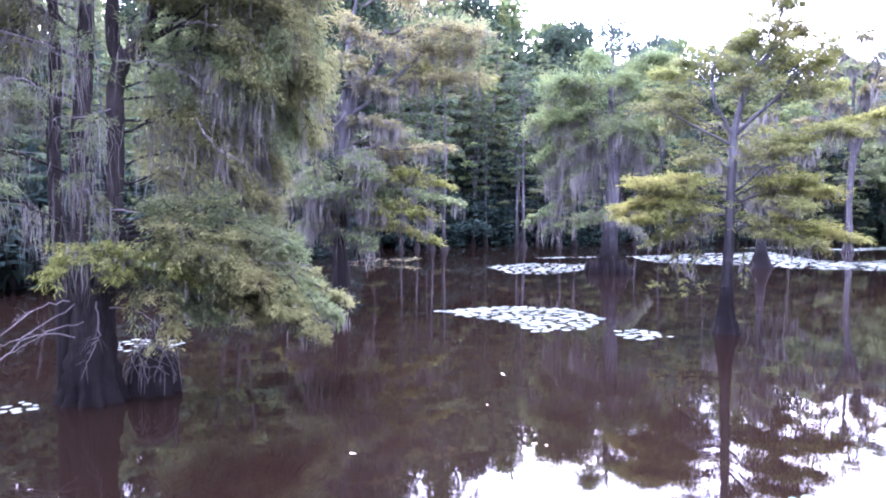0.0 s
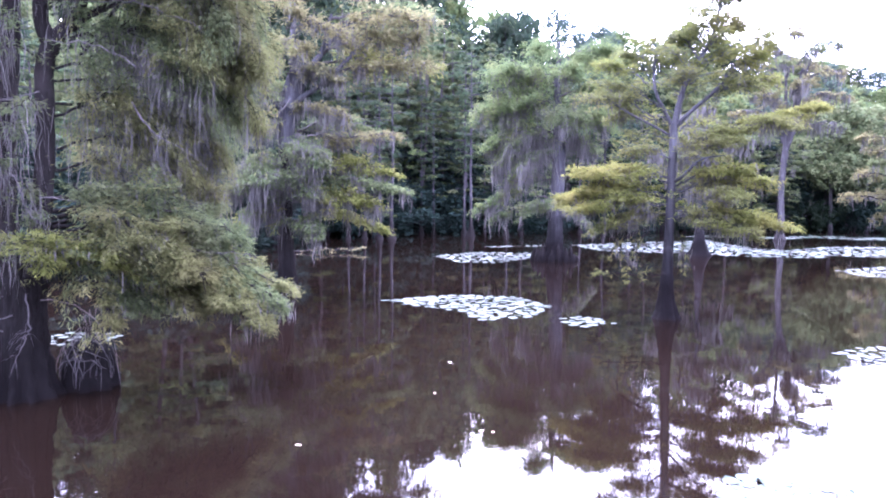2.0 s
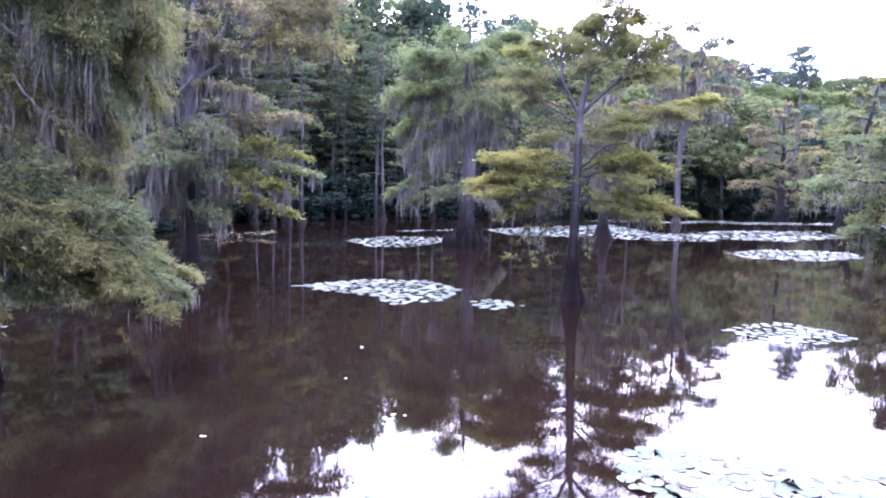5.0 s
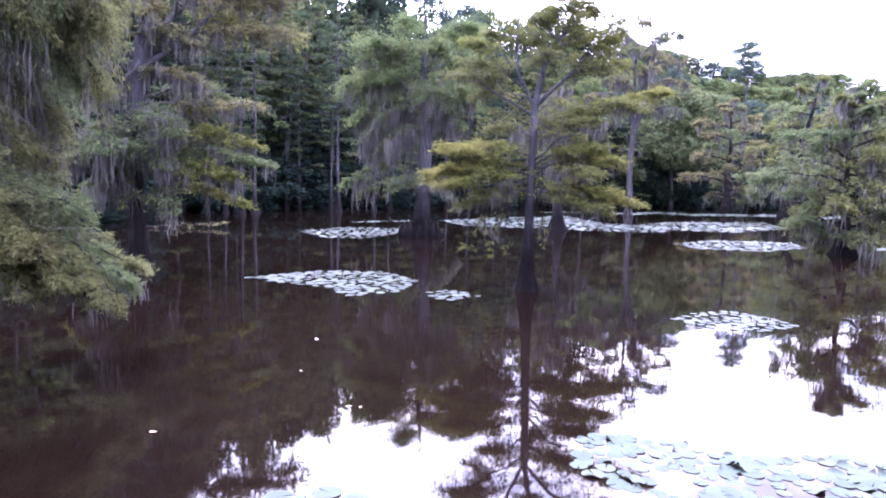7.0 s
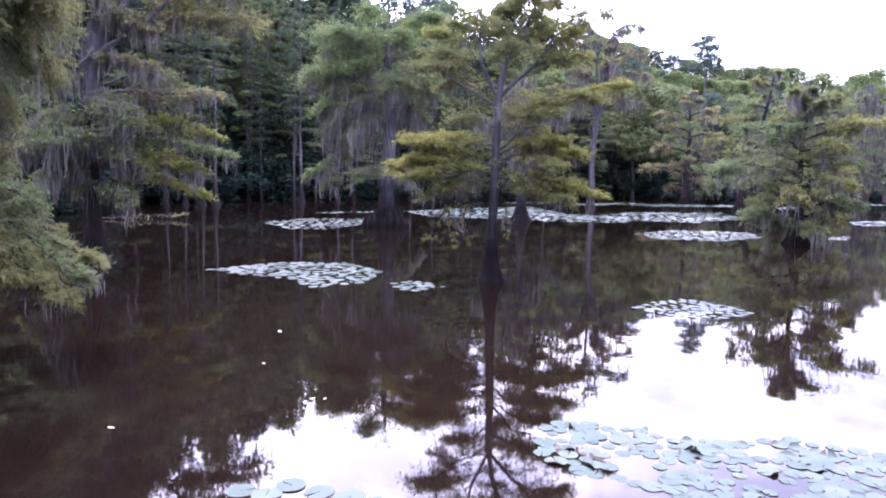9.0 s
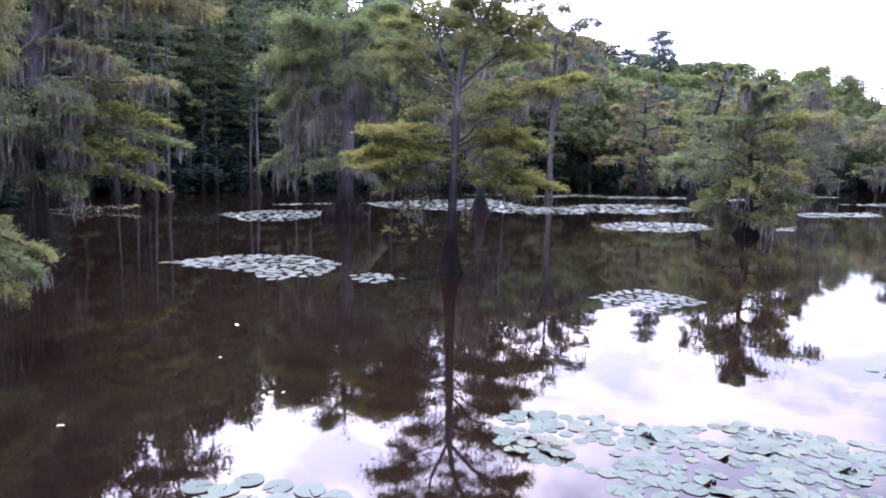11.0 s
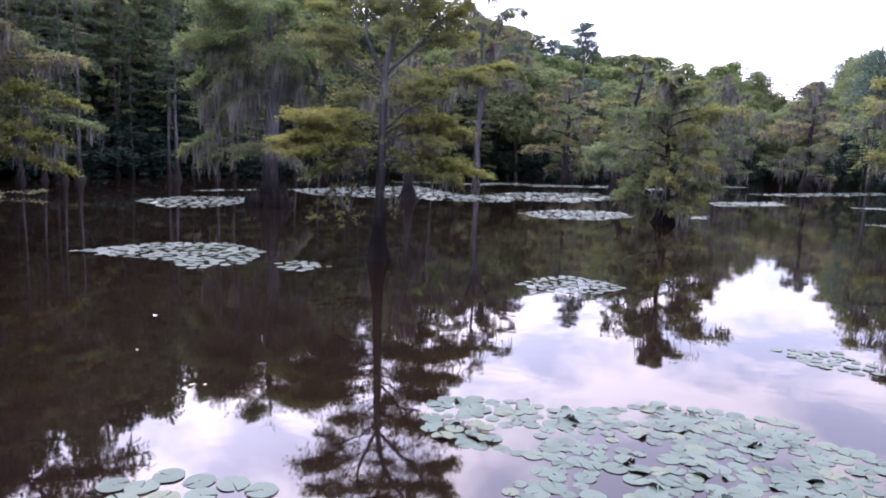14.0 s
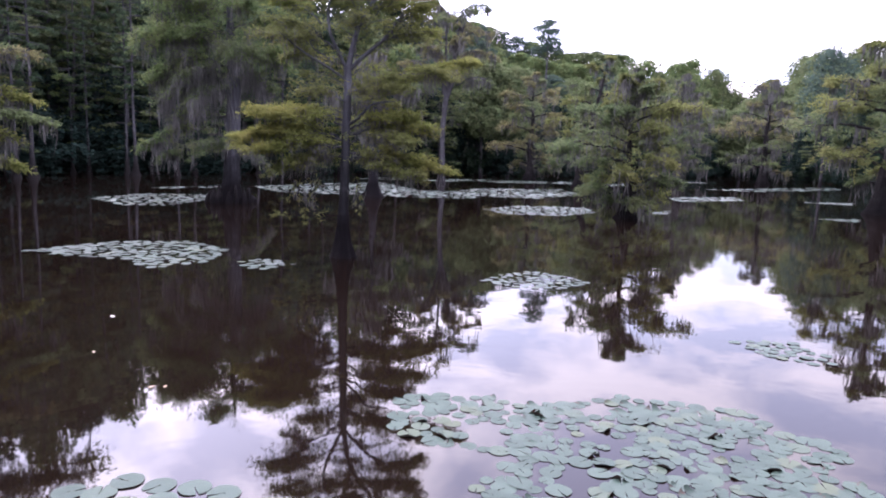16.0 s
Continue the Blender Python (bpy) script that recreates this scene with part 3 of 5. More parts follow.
# ---- the cypress with two stems at the left of the landing ----
def twin_cypress():
    t = Tree("bald_cypress", "twin-stemmed bald cypress hung with grey moss, buttressed foot in the water", -4.62, 8.75, 11, tall=0.9)
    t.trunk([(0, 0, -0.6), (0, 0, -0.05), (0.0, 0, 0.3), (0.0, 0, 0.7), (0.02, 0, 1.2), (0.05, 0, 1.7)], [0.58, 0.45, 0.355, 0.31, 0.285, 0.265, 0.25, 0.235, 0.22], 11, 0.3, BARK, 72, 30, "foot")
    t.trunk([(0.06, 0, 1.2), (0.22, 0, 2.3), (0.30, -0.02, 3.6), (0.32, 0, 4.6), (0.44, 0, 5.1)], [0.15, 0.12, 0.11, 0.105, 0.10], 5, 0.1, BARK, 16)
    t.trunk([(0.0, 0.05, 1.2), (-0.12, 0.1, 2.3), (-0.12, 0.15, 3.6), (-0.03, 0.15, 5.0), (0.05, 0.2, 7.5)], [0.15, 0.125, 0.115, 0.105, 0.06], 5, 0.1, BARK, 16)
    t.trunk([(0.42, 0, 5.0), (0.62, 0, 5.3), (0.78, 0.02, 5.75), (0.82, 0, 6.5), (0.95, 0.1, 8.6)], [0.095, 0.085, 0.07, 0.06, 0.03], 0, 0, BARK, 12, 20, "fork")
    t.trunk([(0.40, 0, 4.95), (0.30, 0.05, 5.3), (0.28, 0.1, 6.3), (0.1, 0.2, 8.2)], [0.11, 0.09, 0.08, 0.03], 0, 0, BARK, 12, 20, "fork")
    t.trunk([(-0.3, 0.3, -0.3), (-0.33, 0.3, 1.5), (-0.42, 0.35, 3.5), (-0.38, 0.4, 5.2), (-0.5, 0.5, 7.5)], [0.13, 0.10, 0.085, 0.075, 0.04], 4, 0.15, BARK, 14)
    G, O, Y = LEAF_FEATHER, LEAF_OLIVE, LEAF_YELLOW
    fine = (0.082, 0.0135)
    # high limbs reaching out over the water, feathery and drooping
    for i, (z, x1, y1, dz, w) in enumerate(((6.6, 3.0, -0.6, -0.3, 1.1), (6.1, 3.4, 0.3, -0.6, 1.1), (7.4, 2.6, 0.5, 0.1, 1.2), (5.6, 3.2, 0.9, -0.6, 1.1), (7.0, 3.3, 1.2, -0.2, 1.2), (6.4, 2.2, -0.9, -0.4, 1.0),
                                            (5.7, 2.8, -0.4, -0.7, 1.0), (8.0, 2.2, 0.2, 0.3, 1.2), (6.9, 1.6, 0.4, 0.1, 1.1), (6.6, -0.2, -0.7, 0.2, 1.0), (7.3, -0.9, 0.4, 0.2, 1.1), (6.2, 0.5, -0.9, 0.0, 0.9))):
        t.limb([(0.72, 0.05, z - 0.3 + t.rng.normal(0, 0.25)), (0.75 + x1 * t.rng.uniform(0.25, 0.5), y1 * 0.5 + t.rng.normal(0, 0.3), z + t.rng.uniform(-0.1, 0.5)), (0.6 + x1 * 0.76, y1, z + dz)], 0.024, w, 70, 8600, 7, 0.5, O if i in (3, 6, 8) else G, fine, 0.2, 0.45, 0.4, mossw=0.013, thick=0.35)
    for i, (z, x1, y1, dz, w) in enumerate(((4.6, 2.6, -0.4, -0.2, 1.0), (4.1, 2.8, 0.5, -0.5, 1.0), (5.1, 3.1, 0.2, -0.6, 1.0), (3.5, 2.8, 0.9, -0.4, 1.0), (4.9, 2.0, -0.8, -0.4, 0.9), (3.9, 1.8, -0.5, -0.3, 0.9), (4.4, 3.1, 0.9, -0.7, 0.9), (3.2, 2.6, 0.1, -0.3, 0.9))):
        t.limb([(0.3, 0, z), (0.3 + x1 * 0.45, y1 * 0.5, z + 0.25), (0.3 + x1 * 0.8, y1, z + dz)], 0.018, w, 56, 6200, 42, 0.95, (O, G)[i % 2], fine, 0.15, 0.5, 0.45, mossw=0.010, thick=0.35)
    # drooping outer boughs in front of the canopy
    for i, (z, x1, y1, dz, w) in enumerate(((6.3, 2.4, -1.1, -1.0, 0.9), (5.9, 3.1, -0.9, -1.1, 0.9), (5.6, 2.0, -1.2, -0.9, 0.8), (6.6, 3.2, -0.5, -1.2, 0.9), (5.3, 3.2, -0.5, -1.2, 0.9), (6.9, 2.8, -1.0, -0.7, 0.9))):
        t.limb([(0.75, -0.1, z - 0.3), (0.7 + x1 * 0.45, y1 * 0.6, z + 0.2), (0.4 + x1 * 0.76, y1, z + dz)], 0.02, w, 60, 6600, 12, 0.7, G if i % 3 else O, fine, 0.3, 0.5, 0.4, mossw=0.010, thick=0.3)
    # the low limbs over the water
    for z, x1, y1, dz, w, n, m in ((2.75, 2.4, -0.5, -0.5, 0.9, 5000, O), (2.35, 2.3, -0.9, -0.7, 0.8, 4200, G), (2.6, 2.4, 0.3, -0.4, 0.8, 4000, G), (2.2, 3.6, -0.3, -0.95, 0.6, 3800, G), (2.4, 2.5, -0.2, -0.6, 0.75, 3800, G),
                                   (2.3, 3.1, -0.9, -1.1, 0.65, 3600, O), (2.5, 1.9, -0.5, -0.6, 0.8, 3200, O), (2.1, 3.65, 0.1, -0.75, 0.5, 2200, G), (2.4, 2.9, 0.6, -0.9, 0.7, 3000, O), (2.5, 1.5, -1.1, -0.55, 0.7, 3000, G), (2.3, 2.2, -1.2, -0.95, 0.7, 3400, G), (2.6, 2.4, -0.9, -0.3, 0.7, 3000, O), (2.1, 1.6, -0.4, -0.85, 0.6, 2400, O), (2.2, 2.7, -1.1, -1.25, 0.6, 2800, G), (2.75, 1.2, -0.6, -0.1, 0.7, 2400, O),
                                   (2.1, 1.9, -0.7, -0.95, 0.65, 2400, G), (2.0, 2.5, -0.5, -0.9, 0.65, 2400, O), (2.05, 3.0, -0.7, -1.0, 0.6, 2400, G), (1.95, 3.3, -0.4, -0.85, 0.55, 2000, O)):
        t.limb([(0.25, 0, z), (0.25 + x1 * 0.45, y1 * 0.6, z + 0.12), (0.25 + x1 * 0.89, y1, z + dz)], 0.028, w, 60, int(n * 1.6), 10, 0.3, m, fine, 0.25, 0.25, 0.25, mossw=0.012, thick=0.25)
    # the lowest sprays, hanging close over the water
    for i, x1 in enumerate((0.8, 1.15, 1.5, 1.85, 2.15, 2.45, 2.75, 3.0, 3.2)):
        t.limb([(0.25, 0, 2.05), (0.2 + x1 * 0.5, -0.5, 2.0), (0.2 + x1 * 0.9, -0.85 + 0.5 * (i % 3), 1.12 + 0.12 * (i % 2))], 0.016, 0.62, 50, 3000, 8, 0.3, (G, O, O)[i % 3], fine, 0.3, 0.3, 0.35, mossw=0.010, thick=0.25)
    # the small bright plate in front of the foot
    for a, z, w in ((-0.62, 2.0, 0.45), (0.7, 2.05, 0.5), (0.1, 1.95, 0.5), (1.0, 1.85, 0.45)):
        t.limb([(0.1, -0.2, 2.15), (0.1 + a * 0.5, -0.6, 2.2), (0.15 + a, -0.9, z - 0.1)], 0.02, w, 30, 2000, 4, 0.25, Y, fine, 0.1, 0.15, 0.25, mossw=0.012, thick=0.2)
    # the mossy side away to the left
    for z, x1, y1, dz, m in ((5.0, -2.6, -0.2, -0.1, 140), (4.4, -2.2, 0.4, -0.4, 140), (3.3, -2.3, -0.3, -0.5, 110), (2.6, -2.4, 0.4, -0.6, 110), (5.9, -2.5, 0.3, 0.2, 130), (6.8, -2.6, -0.4, 0.4, 100), (3.9, -1.3, -0.6, -0.3, 160), (5.4, -1.2, 0.6, -0.2, 120)):
        t.limb([(-0.12, 0.1, z), (-0.12 + x1 * 0.5, y1 * 0.5, z + 0.3), (-0.12 + x1, y1, z + dz)], 0.022, 0.8, 40, 2900, int(m * 0.36), 0.8, O if z < 5 else G, fine, 0.15, 0.5, 0.4, mossw=0.009, mat=BARK, thick=0.35)
    # the leafy head on the mossy side
    for i, (z, x1, y1) in enumerate(((5.7, -1.7, -0.5), (6.3, -2.3, 0.3), (6.8, -1.3, -0.7), (7.2, -2.6, 0.2), (7.7, -1.8, 0.5), (8.1, -1.0, -0.3), (7.0, -3.0, -0.4), (6.0, -3.0, 0.5))):
        t.limb([(-0.1, 0.15, z - 0.3), (-0.1 + x1 * 0.5, y1 * 0.5, z + 0.25), (-0.1 + x1, y1, z - 0.2)], 0.02, 0.95, 60, 5200, 12, 0.7, O if i % 2 else G, fine, 0.15, 0.45, 0.4, 0.006, BARK, mossw=0.009, thick=0.35)
    # short mossy shoots close about the stems
    for i in range(11):
        z0, a = 2.2 + 0.36 * i, t.rng.uniform(-2.9, -0.3)
        x0 = 0.28 if i % 2 else -0.14
        l = t.rng.uniform(0.35, 0.8)
        t.limb([(x0, 0, z0), (x0 + l * 0.5 * math.cos(a), l * 0.5 * math.sin(a), z0 + 0.1), (x0 + l * math.cos(a), l * math.sin(a), z0 - 0.1)], 0.012, 0.4, 16, 300, 5, 0.7, O, fine, 0.1, 0.4, 0.4, 0.004, BARK, mossw=0.009, thick=0.3, fat=0.004)
    # bare grey branches
    for p in ([(0.32, -0.1, 4.95), (0.7, -0.7, 4.86), (1.1, -1.15, 4.6), (1.42, -1.3, 4.35)], [(0.78, -0.05, 5.6), (1.15, -0.8, 5.45), (1.6, -1.2, 5.25), (1.95, -1.35, 5.1)],
              [(0.25, -0.2, 4.25), (-0.05, -0.3, 4.1), (-0.35, -0.35, 4.05), (-0.42, -0.35, 3.85)], [(0.22, -0.2, 2.8), (0.8, -0.5, 2.7), (1.2, -0.7, 2.4), (1.5, -0.75, 2.2)],
              [(1.3, -0.7, 2.4), (1.8, -0.9, 2.1), (2.6, -1.0, 2.0)], [(0.05, -0.35, 1.5), (0.08, -0.5, 1.1), (0.02, -0.5, 0.9), (-0.08, -0.52, 0.6)],
              [(-0.2, -0.1, 1.45), (-0.7, -0.3, 1.1), (-1.1, -0.4, 0.9), (-1.5, -0.5, 0.4)], [(-0.1, -0.2, 1.2), (-0.6, -0.4, 1.05), (-1.3, -0.45, 0.55)],
              [(-0.3, 0.1, 5.0), (-0.8, -0.2, 5.05), (-1.3, -0.3, 4.9)], [(-0.15, -0.2, 2.75), (-0.05, -0.4, 3.1), (0.1, -0.4, 2.6), (0.4, -0.45, 2.3)],
              [(1.2, -0.9, 4.1), (1.4, -1.0, 3.72), (1.74, -1.05, 3.5), (2.04, -1.1, 3.22)], [(-0.2, -0.3, 4.2), (-0.48, -0.5, 4.4), (-0.77, -0.55, 4.5), (-1.1, -0.6, 4.3)], [(-0.36, -0.3, 5.0), (-0.9, -0.5, 5.1), (-1.35, -0.55, 4.95), (-1.6, -0.6, 4.5)],
              [(-0.25, -0.2, 1.5), (-0.6, -0.4, 1.45), (-0.95, -0.5, 1.1), (-1.05, -0.5, 0.7)], [(-0.2, -0.3, 1.0), (-0.6, -0.5, 1.1), (-1.0, -0.6, 0.8), (-1.35, -0.6, 0.45)], [(0.2, -0.35, 1.4), (0.55, -0.6, 1.35), (0.85, -0.7, 1.0), (0.9, -0.7, 0.75)]):
        t.limb(p, 0.010, 0.36, 12, 0, 0, r1=0.0025, mat=DEADWOOD, fat=0.0028, sag=0.45, label="bare grey dead branch")
    return t


twin_cypress()


def dead_stump(x, y):
    """A rotten stump beside the cypress, draped with dry roots and twigs."""
    t = Tree("cypress_stump", "rotten cypress stump draped with grey dry twigs, standing in water", x, y, 21)
    t.ob["category"] = "stump"
    t.trunk([(0, 0, -0.4), (0, 0, 0.0), (0, 0, 0.3), (0.02, 0, 0.55), (0.03, 0, 0.72)], [0.36, 0.34, 0.31, 0.25, 0.04], 7, 0.25, BARK, 28, 18, "stump_body")
    for i in range(64):
        a = t.rng.random() * 6.28
        r = t.rng.uniform(0.22, 0.4)
        c, s = math.cos(a), math.sin(a)
        b = a + t.rng.normal(0, 0.85)
        c2, s2 = math.cos(b), math.sin(b)
        part("twig", tube(smooth_path([(0.08 * c, 0.08 * s, t.rng.uniform(0.55, 0.82)), (r * 0.75 * c, r * 0.75 * s, t.rng.uniform(0.42, 0.74)), (r * c2 * 1.1, r * s2 * 1.1, t.rng.uniform(0.2, 0.45)),
                                       (r * c2 * 1.15, r * s2 * 1.1, t.rng.uniform(0.0, 0.25))], 9), [t.rng.uniform(0.0022, 0.0055), 0.0018], 5), DEADWOOD, t.ob)


dead_stump(-4.02, 9.2)


# ---- the cypress with the pale flared trunk behind it ----
def flared_cypress():
    t = Tree("bald_cypress", "old grey bald cypress with rust-tinged foliage and moss, in the water", -3.06, 20.2, 31, tall=0.98)
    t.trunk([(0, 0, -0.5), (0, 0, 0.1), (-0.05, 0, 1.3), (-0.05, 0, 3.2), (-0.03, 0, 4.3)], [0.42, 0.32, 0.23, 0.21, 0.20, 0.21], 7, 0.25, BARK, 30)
    t.trunk([(-0.03, 0, 4.2), (0.0, 0, 5.0), (0.12, 0, 5.8), (0.25, 0, 6.6)], [0.20, 0.23, 0.30, 0.27, 0.14], 6, 0.35, BARK_MID, 24, 14, "upper_trunk")
    for p, r in (([(0.1, 0, 5.0), (0.5, 0, 6.3), (1.1, 0.1, 7.3), (1.9, 0.3, 8.2)], 0.16), ([(0, 0, 5.0), (-0.35, 0, 5.9), (-0.85, -0.2, 6.9), (-1.0, 0, 8.6)], 0.13),
                 ([(0.2, 0, 6.4), (0.2, 0.2, 7.8), (0.5, 0.3, 9.6)], 0.14), ([(0.2, 0, 6.2), (0.9, -0.1, 6.9), (1.3, -0.2, 8.3)], 0.12), ([(0.15, -0.1, 5.6), (1.0, -0.3, 6.2), (2.0, -0.4, 7.2), (2.7, -0.3, 8.0)], 0.1), ([(0.0, -0.1, 5.3), (-0.6, -0.3, 5.8), (-1.3, -0.4, 6.4)], 0.08)):
        t.trunk(p, [r * 0.85, r * 0.6, 0.03], 0, 0, BARK_MID, 10, 18, "fork")
    R, Y, O = LEAF_RUST, LEAF_YELLOW, LEAF_OLIVE
    for z, x1, y1, dz, w, n, m, ms, s in ((7.4, 2.3, -0.6, 0.3, 1.3, 3600, R, 20, 0.9), (8.4, 2.5, 0.5, 0.2, 1.4, 3200, O, 10, 1.2), (8.0, 2.9, -0.9, 0.1, 1.2, 2600, R, 8, 0.8), (7.0, 3.2, 0.8, 0.0, 1.2, 2400, Y, 12, 0.7), (6.6, 3.0, -0.5, 0.3, 1.1, 3000, R, 30, 0.6), (9.2, 1.6, -0.3, 0.4, 1.5, 3000, R, 0, 0.6),
                                          (9.0, -1.6, -0.4, 0.4, 1.3, 3000, O, 10, -0.8), (7.2, -1.6, -0.2, -0.3, 1.0, 1800, O, 60, -0.8), (6.0, -1.7, 0.6, 0.1, 0.9, 1200, O, 110, -0.3),
                                          (5.0, 2.0, 0.6, -0.1, 0.9, 1500, O, 60, 0.3), (4.4, 2.6, -0.8, 0.3, 0.7, 900, R, 20, 0.1), (3.75, 2.6, -0.3, -0.1, 0.8, 1700, Y, 40, 0.0), (3.2, 2.9, -0.9, -0.2, 0.7, 1600, O, 30, 0.0), (3.4, -1.3, -0.6, -0.3, 0.8, 1500, O, 110, 0.0),
                                          (2.75, 2.3, -1.0, -0.2, 0.7, 1900, Y, 40, 0.0), (3.3, -0.8, -1.3, -0.2, 0.9, 1300, O, 120, 0.0), (4.0, 0.7, -1.4, -0.2, 0.9, 1300, O, 90, 0.0), (2.15, 2.4, -0.5, -0.25, 0.6, 1700, Y, 8, 0.0), (3.2, 0.6, -1.2, -0.3, 0.8, 700, O, 110, 0.0), (10.2, 0.3, 0.2, 0.8, 1.3, 3000, R, 0, 0.4)):
        t.limb([(s, 0, z - 0.2), (s + x1 * 0.55, y1 * 0.5, z + 0.2), (s + x1 * 1.15, y1, z + dz)], 0.05, w * (1.1 if z > 6.5 else 1.35), 60, int(n * (0.42 if z > 6.5 else 1.2)), int(ms * 0.9), 0.8, m, (0.19, 0.05) if z > 6.5 else (0.15, 0.038), 0.15, 0.16, 0.2, mat=BARK_GREY, mossw=0.032, thick=0.2 if z > 6.5 else 0.14, puff=0.06 if z > 6.5 else 0.05, fine=False)
    # mossy sprays hanging close about the trunk
    for z, x1, y1, ms, m in ((4.9, -1.2, -0.9, 110, O), (4.3, 1.0, -1.1, 110, O), (3.8, -1.4, -0.8, 120, O), (2.9, 1.2, -1.0, 70, Y), (2.6, -1.1, -1.0, 100, O), (2.0, 0.9, -1.1, 50, O), (2.2, -1.5, -0.6, 70, Y), (5.4, 1.6, -0.9, 60, R), (5.9, -1.3, -0.7, 80, O), (6.5, 1.5, -0.8, 40, R), (7.2, 0.4, -1.0, 40, R), (6.9, -0.9, -0.8, 60, O), (7.8, 1.6, -0.9, 16, R), (8.4, 0.2, -0.9, 10, R)):
        t.limb([(0, -0.1, z), (x1 * 0.5, y1 * 0.6, z + 0.15), (x1, y1, z - 0.25)], 0.03, 0.75, 36, 950, ms, 0.75, m, (0.15, 0.038), 0.1, 0.25, 0.3, mat=BARK_GREY, mossw=0.03, thick=0.22, fine=False)
    for p in ([(0.1, -0.3, 5.7), (-0.4, -0.5, 5.2), (-0.8, -0.6, 6.2)], [(0.2, -0.3, 4.6), (1.0, -0.5, 4.7), (1.8, -0.6, 5.0), (2.6, -0.6, 5.0)], [(0.9, -0.5, 1.1), (0.95, -0.55, 1.5), (0.8, -0.55, 1.8)]):
        t.limb(p, 0.03, 0.4, 8, 0, 0, r1=0.006, mat=DEADWOOD, sag=0.2, label="bare grey dead branch")


flared_cypress()


